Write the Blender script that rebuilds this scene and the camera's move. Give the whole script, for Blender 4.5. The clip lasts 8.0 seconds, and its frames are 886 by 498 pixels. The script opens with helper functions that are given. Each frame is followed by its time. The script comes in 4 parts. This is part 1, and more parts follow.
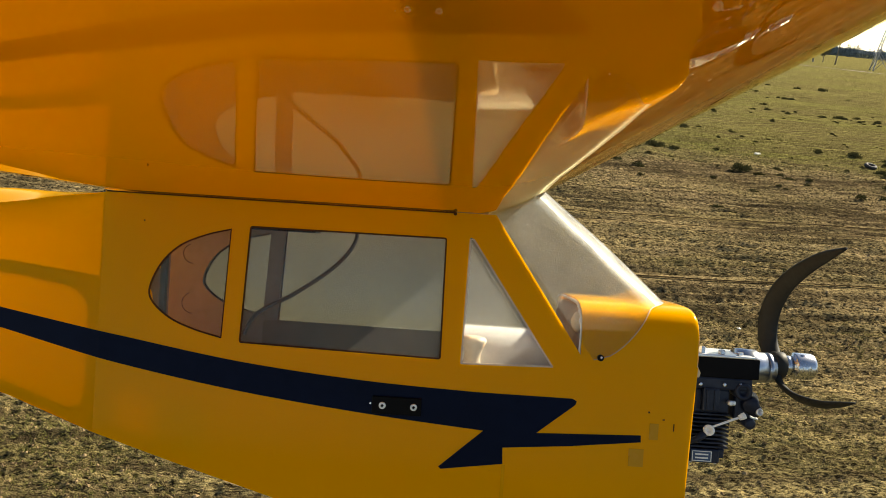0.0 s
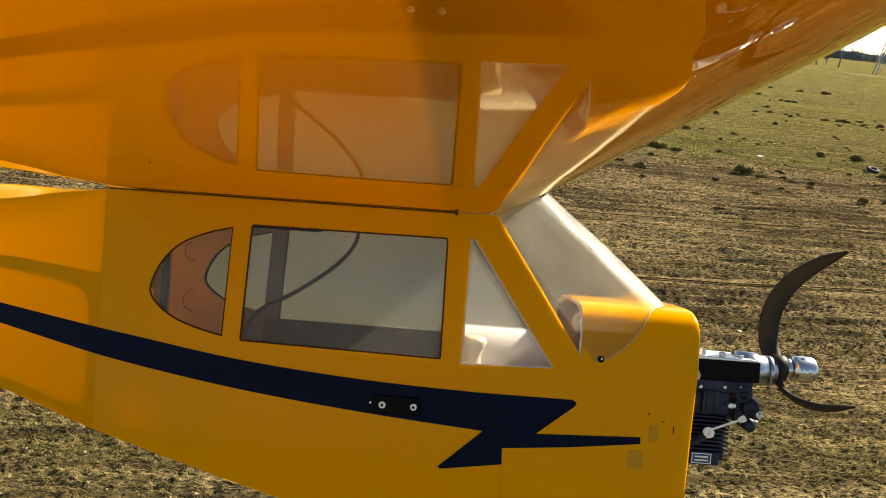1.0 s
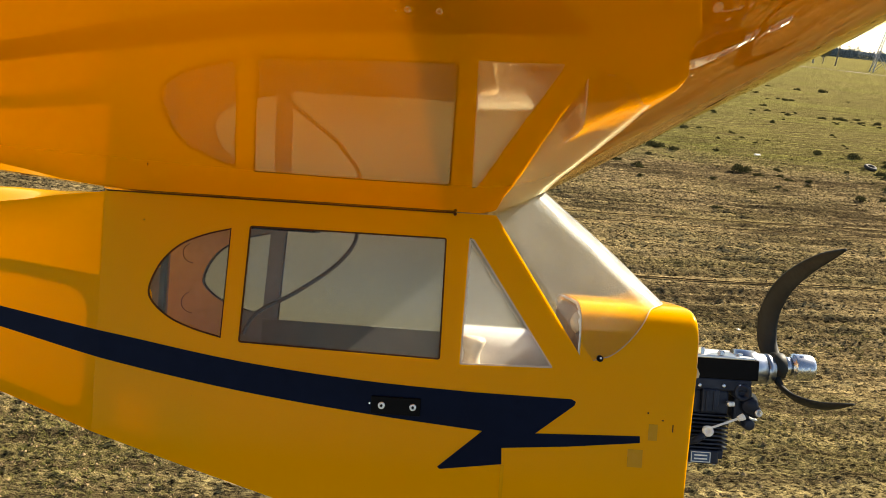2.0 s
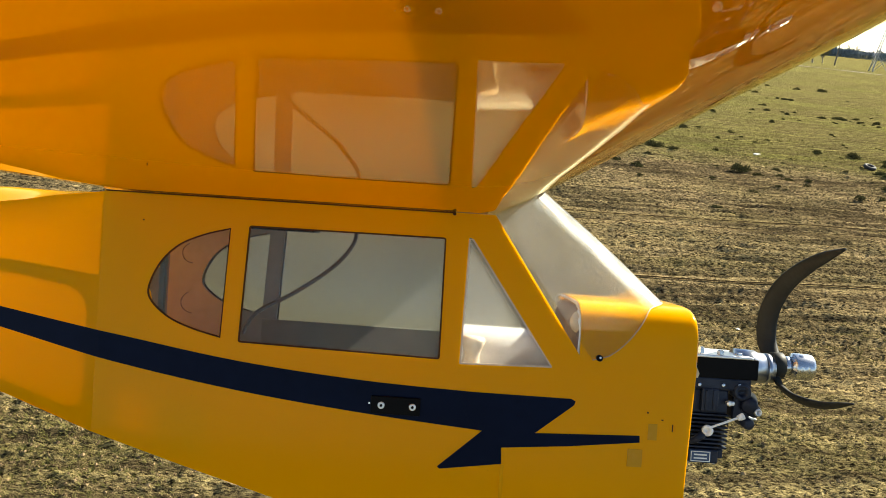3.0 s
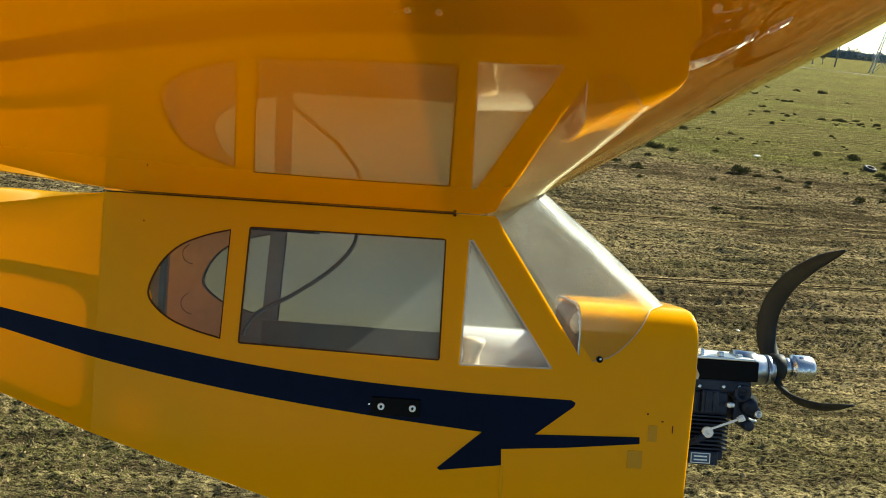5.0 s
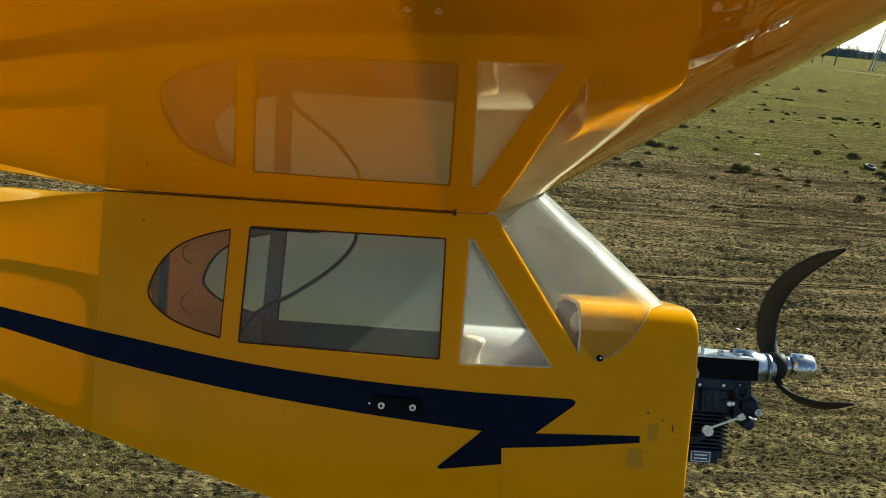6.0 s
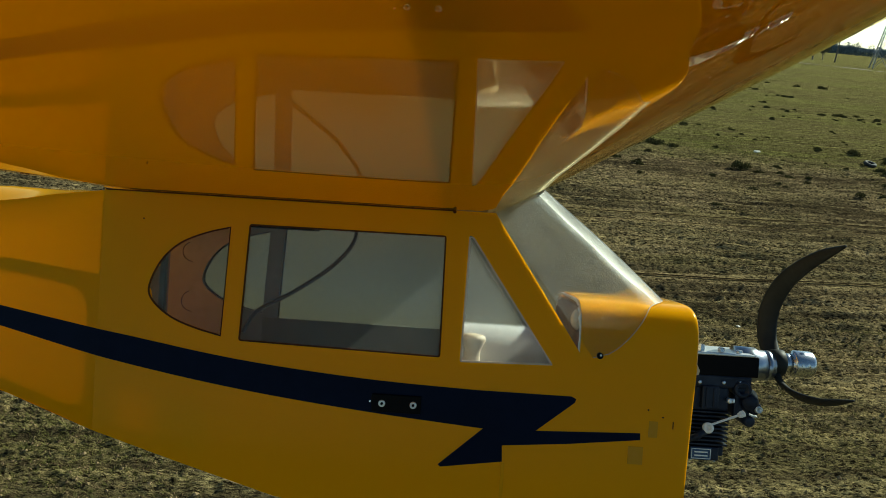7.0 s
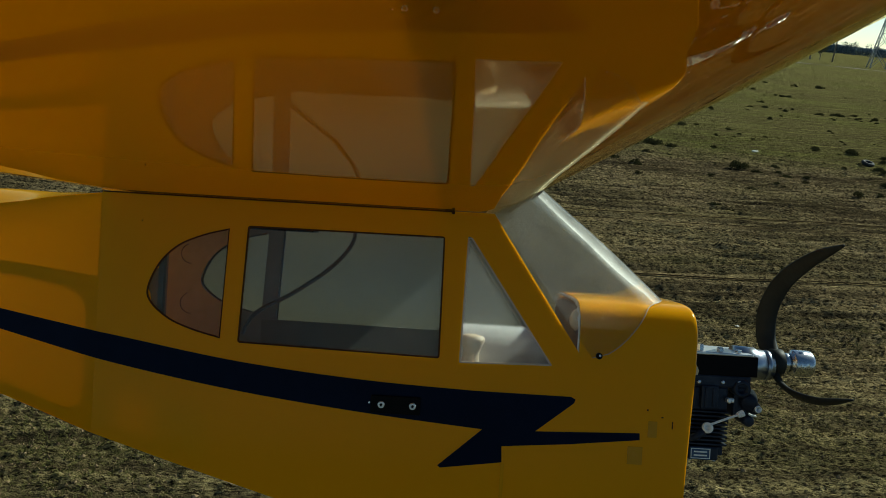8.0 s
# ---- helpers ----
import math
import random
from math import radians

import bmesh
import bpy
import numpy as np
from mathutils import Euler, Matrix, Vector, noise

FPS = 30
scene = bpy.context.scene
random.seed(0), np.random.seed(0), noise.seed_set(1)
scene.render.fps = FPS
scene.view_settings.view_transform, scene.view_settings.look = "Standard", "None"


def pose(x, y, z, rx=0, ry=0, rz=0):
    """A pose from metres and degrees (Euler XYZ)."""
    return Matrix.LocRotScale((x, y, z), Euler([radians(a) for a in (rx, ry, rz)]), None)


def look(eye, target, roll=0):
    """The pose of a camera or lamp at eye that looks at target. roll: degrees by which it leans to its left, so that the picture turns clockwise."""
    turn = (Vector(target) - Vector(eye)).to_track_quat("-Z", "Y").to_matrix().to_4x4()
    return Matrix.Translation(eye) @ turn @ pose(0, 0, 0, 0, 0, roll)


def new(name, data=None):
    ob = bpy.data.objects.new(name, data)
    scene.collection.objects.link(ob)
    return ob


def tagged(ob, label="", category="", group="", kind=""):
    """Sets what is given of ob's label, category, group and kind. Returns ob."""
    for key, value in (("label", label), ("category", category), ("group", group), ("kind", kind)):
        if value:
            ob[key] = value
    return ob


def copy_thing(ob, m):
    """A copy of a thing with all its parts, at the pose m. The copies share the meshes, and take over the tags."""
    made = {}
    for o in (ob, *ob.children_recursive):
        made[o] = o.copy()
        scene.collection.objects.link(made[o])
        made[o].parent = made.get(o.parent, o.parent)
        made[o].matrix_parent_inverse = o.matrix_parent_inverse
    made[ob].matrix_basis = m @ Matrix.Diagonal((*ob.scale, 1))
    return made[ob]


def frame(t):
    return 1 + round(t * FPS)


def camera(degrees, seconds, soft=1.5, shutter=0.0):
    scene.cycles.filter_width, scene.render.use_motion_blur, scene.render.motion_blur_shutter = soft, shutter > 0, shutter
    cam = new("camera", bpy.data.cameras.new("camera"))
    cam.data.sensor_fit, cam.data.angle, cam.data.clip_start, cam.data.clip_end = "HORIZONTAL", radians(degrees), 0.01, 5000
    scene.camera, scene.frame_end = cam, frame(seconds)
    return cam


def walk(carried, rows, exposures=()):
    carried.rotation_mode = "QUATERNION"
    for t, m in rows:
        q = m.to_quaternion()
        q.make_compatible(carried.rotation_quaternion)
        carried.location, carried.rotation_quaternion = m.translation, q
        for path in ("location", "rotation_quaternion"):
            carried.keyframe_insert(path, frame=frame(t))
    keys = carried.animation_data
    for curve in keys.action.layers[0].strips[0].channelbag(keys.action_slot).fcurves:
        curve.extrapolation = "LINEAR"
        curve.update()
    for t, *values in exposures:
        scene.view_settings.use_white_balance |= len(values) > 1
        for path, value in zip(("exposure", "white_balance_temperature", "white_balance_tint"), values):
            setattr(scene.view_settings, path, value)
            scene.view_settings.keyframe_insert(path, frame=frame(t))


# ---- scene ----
cam = camera(64.2, 8.0, soft=0.75)

# The aircraft flies left wing low; its frame is x to the nose, y to its left side, z up, z = 0 at the wing's flat underside.
CENTRE_Y = 0.535
AIRCRAFT = pose(-0.0007, 0.0058, 5.5181, -17.830, -2.226, 0.273)


def under_wing(yaw, pitch, roll):
    """The camera's mount under the right wing, with the shake of the flight in degrees."""
    return AIRCRAFT @ pose(0, 0, -0.019, 89.231 + pitch, -3.997 - roll, 0.505 + yaw)


walk(cam, [
    (0.0, under_wing(0.013, -0.019, -0.34)),
    (0.5, under_wing(0.044, 0.026, 0.08)),
    (1.0, under_wing(0.119, -0.029, 0.16)),
    (1.5, under_wing(0.017, -0.002, -0.14)),
    (2.25, under_wing(-0.02, -0.01, -0.18)),
    (3.0, under_wing(-0.049, -0.022, -0.22)),
    (3.5, under_wing(-0.021, 0.026, -0.29)),
    (4.0, under_wing(0.0, 0.0, 0.0)),
    (4.5, under_wing(-0.032, 0.101, -0.10)),
    (5.25, under_wing(-0.04, 0.05, -0.18)),
    (6.0, under_wing(-0.043, 0.002, -0.25)),
    (6.5, under_wing(-0.057, 0.096, -0.34)),
    (7.0, under_wing(-0.03, -0.18, -0.36)),
    (7.5, under_wing(-0.073, -0.098, -0.43)),
    (8.0, under_wing(-0.136, -0.10, -0.59)),
], exposures=[(0.0, 1.58, 8000, 6), (1.5, 1.82, 8200, 9), (3.0, 2.00, 7400, 4), (4.0, 1.90, 7000, -1), (4.5, 1.84, 6900, -4), (6.0, 1.24, 6700, -9), (7.0, 0.74, 6500, -14), (7.5, 0.40, 6400, -14), (8.0, 0.20, 6200, -12)])

# ---- world and sun ----
SUN_WAY = Vector((0.676, 0.522, 0.520)).normalized()
world = bpy.data.worlds.new("world")
scene.world = world
world.use_nodes = True
wn = world.node_tree
wn.nodes.clear()
sky = wn.nodes.new("ShaderNodeTexSky")
sky.sky_type = "NISHITA"
sky.sun_disc = False
sky.sun_elevation = math.asin(SUN_WAY.z)
sky.sun_rotation = math.atan2(SUN_WAY.x, SUN_WAY.y)
sky.air_density, sky.dust_density, sky.ozone_density = 0.7, 0.2, 1.0
bg = wn.nodes.new("ShaderNodeBackground")
bg.inputs["Strength"].default_value = 0.075
wout = wn.nodes.new("ShaderNodeOutputWorld")
wn.links.new(sky.outputs[0], bg.inputs[0])
wn.links.new(bg.outputs[0], wout.inputs[0])
sun_data = bpy.data.lights.new("sun", "SUN")
sun_data.energy, sun_data.angle, sun_data.color = 4.5, radians(0.5), (1.0, 0.95, 0.86)
sun = new("sun", sun_data)
sun.matrix_world = look((40, 40, 60), Vector((40, 40, 60)) - SUN_WAY)


# ---- materials ----
class Nodes:
    """A small builder for one node material."""

    def __init__(self, name):
        self.m = bpy.data.materials.new(name)
        self.m.use_nodes = True
        self.t = self.m.node_tree
        self.t.nodes.clear()
        self.out = self.add("OutputMaterial")
        self.coord = self.add("TexCoord").outputs["Object"]

    def add(self, kind, **values):
        n = self.t.nodes.new("ShaderNode" + kind)
        for key, v in values.items():
            self.put(n, key.replace("_", " "), v)
        return n

    def put(self, n, key, v):
        socket = n.inputs[int(key)] if key.isdigit() else n.inputs[key]
        if isinstance(v, bpy.types.NodeSocket):
            self.t.links.new(v, socket)
        elif isinstance(v, (tuple, list)) and len(v) == 3 and socket.type == "RGBA":
            socket.default_value = (*v, 1)
        else:
            socket.default_value = v

    def noise(self, scale, detail=3.0, rough=0.55, stretch=None, distort=0.0):
        vec = self.coord
        if stretch:
            mp = self.add("Mapping", Vector=vec, Scale=stretch)
            vec = mp.outputs[0]
        return self.add("TexNoise", Vector=vec, Scale=scale, Detail=detail, Roughness=rough, Distortion=distort).outputs[0]

    def ramp(self, fac, *stops):
        n = self.add("ValToRGB", Fac=fac)
        el = n.color_ramp.elements
        while len(el) < len(stops):
            el.new(0.5)
        for e, (p, c) in zip(el, stops):
            e.position = p
            e.color = (*c, 1) if isinstance(c, tuple) else (c, c, c, 1)
        return n.outputs[0]

    def mix(self, fac, a, b, blend="MIX"):
        n = self.t.nodes.new("ShaderNodeMix")
        n.data_type, n.blend_type = "RGBA", blend
        for socket, v in ((n.inputs[0], fac), (n.inputs[6], a), (n.inputs[7], b)):
            if isinstance(v, bpy.types.NodeSocket):
                self.t.links.new(v, socket)
            elif isinstance(v, tuple):
                socket.default_value = (*v, 1)
            else:
                socket.default_value = v
        return n.outputs[2]

    def bump(self, height, strength, distance):
        return self.add("Bump", Height=height, Strength=strength, Distance=distance).outputs[0]

    def shader(self, fac, a, b):
        n = self.t.nodes.new("ShaderNodeMixShader")
        if isinstance(fac, bpy.types.NodeSocket):
            self.t.links.new(fac, n.inputs[0])
        else:
            n.inputs[0].default_value = fac
        self.t.links.new(a, n.inputs[1])
        self.t.links.new(b, n.inputs[2])
        return n.outputs[0]

    def done(self, surface):
        self.t.links.new(surface, self.out.inputs[0])
        return self.m


def plain(name, a, b, scale, rough=0.6, metal=0.0, bump=0.15, size=0.0004, fine=8.0, spec=0.5):
    """A solid material that varies between two colours at two scales, with fine relief."""
    k = Nodes(name)
    f = k.noise(scale, 4)
    g = k.noise(scale * fine, 3)
    col = k.mix(k.ramp(g, (0.35, 0.0), (0.75, 0.35)), k.mix(k.ramp(f, (0.3, 0.0), (0.7, 1.0)), a, b), tuple(0.6 * v for v in a))
    r = k.add("MapRange", Value=g)
    r.inputs[3].default_value, r.inputs[4].default_value = rough * 0.8, min(1.0, rough * 1.2)
    p = k.add("BsdfPrincipled", Base_Color=col, Roughness=r.outputs[0], Metallic=metal, Normal=k.bump(g, bump, size))
    p.inputs["Specular IOR Level"].default_value = spec
    return k.done(p.outputs[0])


def film_material(name, base, through_colour, share, gloss, ior=1.46, tint=(1.0, 1.0, 1.0)):
    """Glossy iron-on covering film that lets light through."""
    k = Nodes(name)
    big = k.noise(9.0, 3)
    fine = k.noise(160.0, 4)
    specks = k.noise(420.0, 2)
    wave = k.noise(14.0, 1.5)
    col = k.mix(k.ramp(big, (0.35, 0.0), (0.7, 0.22)), base, tuple(v * 0.78 for v in base))
    col = k.mix(k.ramp(specks, (0.76, 0.0), (0.84, 0.40)), col, (0.10, 0.06, 0.02))
    bump = k.bump(wave, 0.03, 0.004)
    d = k.add("BsdfDiffuse", Color=col, Normal=bump)
    tr = k.add("BsdfTranslucent", Color=through_colour)
    body = k.shader(share, d.outputs[0], tr.outputs[0])
    fr = k.add("Fresnel", IOR=ior)
    rg = k.add("MapRange", Value=fine)
    rg.inputs[3].default_value, rg.inputs[4].default_value = gloss * 0.6, gloss * 1.5
    gl = k.add("BsdfGlossy", Color=tint, Roughness=rg.outputs[0], Normal=bump)
    return k.done(k.shader(fr.outputs[0], body, gl.outputs[0]))


def acetate(name, rough, haze, tint):
    """Clear plastic sheet with a little milky haze and scuffs."""
    k = Nodes(name)
    scuff = k.noise(60.0, 5, 0.6, (1, 1, 2.5))
    rg = k.add("MapRange", Value=scuff)
    rg.inputs[3].default_value, rg.inputs[4].default_value = rough * 0.95, rough * 1.05
    p = k.add("BsdfPrincipled", Base_Color=tint, Roughness=rg.outputs[0], IOR=1.45)
    p.inputs["Transmission Weight"].default_value = 1.0
    tr = k.add("BsdfTranslucent", Color=(0.8, 0.82, 0.84))
    di = k.add("BsdfDiffuse", Color=(0.8, 0.82, 0.84))
    milk = k.shader(0.5, tr.outputs[0], di.outputs[0])
    return k.done(k.shader(k.ramp(scuff, (0.3, haze * 0.6), (0.75, haze * 1.5)), p.outputs[0], milk))


def thin_acetate(name, gloss, haze, tint, ior, frost=0.0, shine=0.35):
    """Thin clear sheet: straight view through, Fresnel gloss, faint milky scuffs; frost is the share of the light that it scatters."""
    k = Nodes(name)
    scuff = k.noise(24.0, 3, 0.5, (1.6, 1, 0.7))
    view = k.add("BsdfTransparent", Color=tint).outputs[0]
    if frost:
        rough = k.add("BsdfRefraction", Color=tint, Roughness=0.24, IOR=1.10)
        view = k.shader(frost, view, rough.outputs[0])
    tr = k.add("BsdfTranslucent", Color=(0.86, 0.86, 0.85))
    di = k.add("BsdfDiffuse", Color=(0.86, 0.86, 0.85))
    milk = k.shader(0.4, tr.outputs[0], di.outputs[0])
    body = k.shader(k.ramp(scuff, (0.3, haze * 0.6), (0.75, haze * 1.4)), view, milk)
    smear = k.add("MapRange", Value=k.noise(45.0, 4, 0.65, (1.4, 1.0, 0.6)))
    smear.inputs[3].default_value, smear.inputs[4].default_value = gloss * 0.5, gloss * 1.5
    g = k.add("BsdfGlossy", Color=(shine, shine, shine * 0.97), Roughness=smear.outputs[0])
    return k.done(k.shader(k.add("Fresnel", IOR=ior).outputs[0], body, g.outputs[0]))


YELLOW = film_material("yellow_film", (0.92, 0.435, 0.004), (1.0, 0.45, 0.008), 0.42, 0.12, 1.17, (1.0, 0.87, 0.55))
TAPE = film_material("old_tape", (0.66, 0.345, 0.022), (0.8, 0.40, 0.03), 0.36, 0.25, 1.17)
TAIL_FILM = film_material("unbacked_yellow_film", (0.92, 0.43, 0.004), (1.0, 0.52, 0.008), 0.50, 0.10, 1.12, (1.0, 0.85, 0.5))
DECK_FILM = film_material("deck_yellow_film", (0.93, 0.44, 0.004), (1.0, 0.455, 0.008), 0.41, 0.17, 1.19, (1.0, 0.90, 0.6))
WING_FILM = film_material("glossy_wing_film", (0.90, 0.445, 0.003), (1.0, 0.52, 0.006), 0.48, 0.009, 1.53, (0.94, 0.83, 0.52))
NAVY = plain("navy_film", (0.0010, 0.0038, 0.016), (0.0018, 0.0058, 0.023), 20, 0.4, bump=0.03, spec=0.05)
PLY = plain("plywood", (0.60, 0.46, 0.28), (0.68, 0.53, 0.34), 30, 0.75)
# Same plywood for the far side, darkened by the cabin's shade in its colour.
PLY_FAR = plain("shaded_plywood", (0.165, 0.160, 0.115), (0.22, 0.212, 0.155), 30, 0.8)
# Plywood with the orange glow of the backlit film put into its colour.
GLOW_PLY = plain("film_glow_plywood", (0.50, 0.315, 0.070), (0.60, 0.38, 0.095), 30, 0.8)
# Plywood inside the cabin, with the interior shade put into its colour.
PLY_DARK = plain("shaded_cabin_plywood", (0.105, 0.097, 0.062), (0.145, 0.132, 0.085), 25, 0.8)


def balsa():
    """Thin pale wood sheet that lets some light through."""
    k = Nodes("balsa")
    grain = k.noise(14.0, 4, 0.6, (1.0, 0.06, 1.0))
    col = k.mix(k.ramp(grain, (0.3, 0.0), (0.7, 1.0)), (0.80, 0.68, 0.48), (0.86, 0.75, 0.55))
    d = k.add("BsdfDiffuse", Color=col)
    tr = k.add("BsdfTranslucent", Color=col)
    return k.done(k.shader(0.58, d.outputs[0], tr.outputs[0]))


BALSA = balsa()
PALE_EDGE = plain("pale_edge_with_gleam", (0.42, 0.33, 0.24), (0.58, 0.48, 0.38), 60, 0.5)
GASKET = plain("brown_gasket", (0.050, 0.019, 0.006), (0.090, 0.032, 0.010), 60, 0.7, spec=0.08)
PANE = thin_acetate("clear_acetate", 0.12, 0.018, (0.87, 0.92, 0.95), 1.34)
PANE_FRONT = thin_acetate("scuffed_front_acetate", 0.30, 0.045, (0.90, 0.93, 0.96), 1.36, 0.65)
PANE_FAR = acetate("scuffed_acetate", 0.24, 0.0, (0.86, 0.93, 1.0))
SCREEN = thin_acetate("windshield_acetate", 0.40, 0.030, (0.93, 0.94, 0.95), 1.10, 0.6, 0.14)
BLACK = plain("black_plastic", (0.003, 0.003, 0.0035), (0.006, 0.006, 0.007), 50, 0.5, spec=0.05)
CAST = plain("dark_cast_metal", (0.007, 0.010, 0.022), (0.024, 0.031, 0.052), 90, 0.45, 0.2, 0.4, spec=0.25)
STEEL = plain("polished_steel", (0.42, 0.44, 0.48), (0.54, 0.55, 0.59), 70, 0.27, 1.0, 0.05)
ALLOY = plain("bright_alloy", (0.62, 0.62, 0.63), (0.72, 0.72, 0.72), 70, 0.38, 0.9, 0.2)
HOUSING = plain("dull_alloy", (0.24, 0.27, 0.33), (0.34, 0.37, 0.43), 70, 0.3, 0.95, 0.15)
WHITE = plain("white_nylon", (0.72, 0.72, 0.70), (0.8, 0.8, 0.78), 60, 0.5)
BADGE = plain("blue_badge", (0.02, 0.05, 0.12), (0.03, 0.07, 0.15), 80, 0.4)
PROP = plain("black_nylon", (0.016, 0.017, 0.016), (0.024, 0.025, 0.023), 40, 0.55, spec=0.12)
CABLE = plain("brown_cable", (0.055, 0.034, 0.022), (0.085, 0.055, 0.036), 120, 0.5)
PADDING = plain("grey_padding", (0.16, 0.13, 0.12), (0.26, 0.22, 0.20), 45, 0.9, bump=0.6, size=0.001)
TANK = plain("milky_tank_plastic", (0.66, 0.64, 0.60), (0.76, 0.74, 0.70), 25, 0.22)
SERVO = plain("beige_servo", (0.55, 0.42, 0.28), (0.62, 0.48, 0.33), 40, 0.6)


def ground_material():
    """Dry field: a ploughed strip between grassy ones, all drawn out along the rows."""
    k = Nodes("field_ground")
    rows = k.add("Mapping", Vector=k.coord, Rotation=(0, 0, -ROW_TURN)).outputs[0]

    def along(scale, detail, rough, stretch, distort=0.0):
        v = k.add("Mapping", Vector=rows, Scale=stretch).outputs[0]
        return k.add("TexNoise", Vector=v, Scale=scale, Detail=detail, Roughness=rough, Distortion=distort).outputs[0]

    patch = k.noise(0.05, 5, 0.65, (0.55, 1.5, 1.0))
    mid = k.noise(0.55, 6, 0.7)
    lump = along(2.4, 6, 0.75, (0.55, 1.5, 1.0))
    clod = along(7.0, 5, 0.75, (0.55, 1.5, 1.0))
    fine = along(16.0, 3, 0.65, (0.6, 1.5, 1.0), 0.4)
    streak = along(2.1, 5, 0.7, (0.09, 1.6, 1.0), 0.3)
    soil = k.mix(k.ramp(clod, (0.34, 0.0), (0.66, 1.0)), (0.215, 0.148, 0.078), (0.500, 0.368, 0.200))
    grass = k.mix(k.ramp(clod, (0.34, 0.0), (0.66, 1.0)), (0.084, 0.086, 0.018), (0.228, 0.226, 0.062))
    f = k.mix(0.55, k.ramp(patch, (0.44, 0.0), (0.57, 1.0)), k.ramp(mid, (0.38, 0.0), (0.62, 1.0)))
    wob = k.add("Math", **{"0": mid, "1": 9.0})
    wob.operation = "MULTIPLY"
    away = k.add("Math", **{"0": k.add("SeparateXYZ", Vector=k.coord).outputs[1], "1": wob.outputs[0]})
    strip = k.ramp(k.add("MapRange", Value=away.outputs[0], From_Min=0.0, From_Max=60.0).outputs[0], (0.17, 0.50), (0.30, 0.04), (0.60, 0.02), (0.70, 0.95))
    f = k.mix(0.72, f, strip)
    col = k.mix(f, soil, grass)
    drill = along(0.55, 5, 0.7, (0.05, 1.3, 1.0), 0.2)
    col = k.mix(k.ramp(drill, (0.36, 0.55), (0.50, 0.0)), col, (0.085, 0.074, 0.028))
    col = k.mix(k.ramp(drill, (0.54, 0.0), (0.68, 0.35)), col, (1.35, 1.30, 1.20), "MULTIPLY")
    mot = k.noise(0.22, 6, 0.7, (0.6, 1.3, 1.0))
    col = k.mix(k.ramp(mot, (0.40, 0.4), (0.50, 0.0)), col, (0.165, 0.136, 0.055))
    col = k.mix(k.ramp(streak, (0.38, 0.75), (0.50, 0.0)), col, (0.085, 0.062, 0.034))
    col = k.mix(k.ramp(streak, (0.54, 0.0), (0.66, 0.55)), col, (1.45, 1.42, 1.36), "MULTIPLY")
    # Shade painted into the hollows between clods; these noises also drive the bumps.
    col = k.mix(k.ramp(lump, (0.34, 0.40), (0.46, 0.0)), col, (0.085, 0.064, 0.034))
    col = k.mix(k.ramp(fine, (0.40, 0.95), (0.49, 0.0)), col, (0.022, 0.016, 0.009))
    # Raised grains painted lighter, as sunlit tops.
    col = k.mix(k.ramp(fine, (0.54, 0.0), (0.63, 0.7)), col, (1.75, 1.70, 1.60), "MULTIPLY")
    straw = along(22.0, 4, 0.65, (0.5, 2.2, 1.0), 0.6)
    col = k.mix(k.ramp(straw, (0.55, 0.0), (0.64, 0.28)), col, (0.44, 0.37, 0.19))
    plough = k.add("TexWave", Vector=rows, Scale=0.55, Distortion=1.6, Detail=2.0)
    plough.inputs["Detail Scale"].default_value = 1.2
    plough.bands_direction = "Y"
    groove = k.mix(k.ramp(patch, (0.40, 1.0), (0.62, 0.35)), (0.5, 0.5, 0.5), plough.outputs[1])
    # Shade painted along the furrow bottoms.
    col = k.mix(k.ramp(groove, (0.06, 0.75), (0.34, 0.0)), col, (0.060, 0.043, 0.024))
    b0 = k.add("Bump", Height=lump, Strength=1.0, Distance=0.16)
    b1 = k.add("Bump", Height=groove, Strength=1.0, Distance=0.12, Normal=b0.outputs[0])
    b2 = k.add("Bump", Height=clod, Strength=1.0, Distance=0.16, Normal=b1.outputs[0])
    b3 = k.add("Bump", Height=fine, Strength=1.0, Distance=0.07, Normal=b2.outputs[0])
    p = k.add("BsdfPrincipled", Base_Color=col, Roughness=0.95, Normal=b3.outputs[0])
    p.inputs["Specular IOR Level"].default_value = 0.0
    return k.done(p.outputs[0])


def leaf_material(name, a, b, share=0.3):
    k = Nodes(name)
    f = k.add("NewGeometry").outputs["Random Per Island"]
    col = k.mix(f, a, b)
    d = k.add("BsdfDiffuse", Color=col)
    tr = k.add("BsdfTranslucent", Color=col)
    return k.done(k.shader(share, d.outputs[0], tr.outputs[0]))


ROW_TURN = 0.15  # the plough rows run this many radians from the x axis
GROUND = ground_material()
TRACK = plain("pressed_soil", (0.022, 0.015, 0.008), (0.055, 0.038, 0.020), 3.0, 1.0, bump=0.8, size=0.03, spec=0.0)
DUST = plain("pale_dust", (0.13, 0.108, 0.062), (0.19, 0.158, 0.096), 0.3, 0.95, bump=0.5, size=0.05, spec=0.1)
CLOD = leaf_material("soil_clods", (0.050, 0.034, 0.018), (0.30, 0.21, 0.115), 0.0)
GRASS = leaf_material("dry_grass", (0.036, 0.040, 0.008), (0.215, 0.185, 0.070))
BUSH = leaf_material("bush_leaves", (0.030, 0.032, 0.014), (0.085, 0.078, 0.035), 0.15)
LEAF = leaf_material("tree_leaves", (0.05, 0.055, 0.03), (0.13, 0.125, 0.07))
# Bluish leaf colours with the haze of distance mixed in.
WOODS = leaf_material("far_woods_leaves", (0.040, 0.060, 0.072), (0.075, 0.100, 0.115), 0.1)
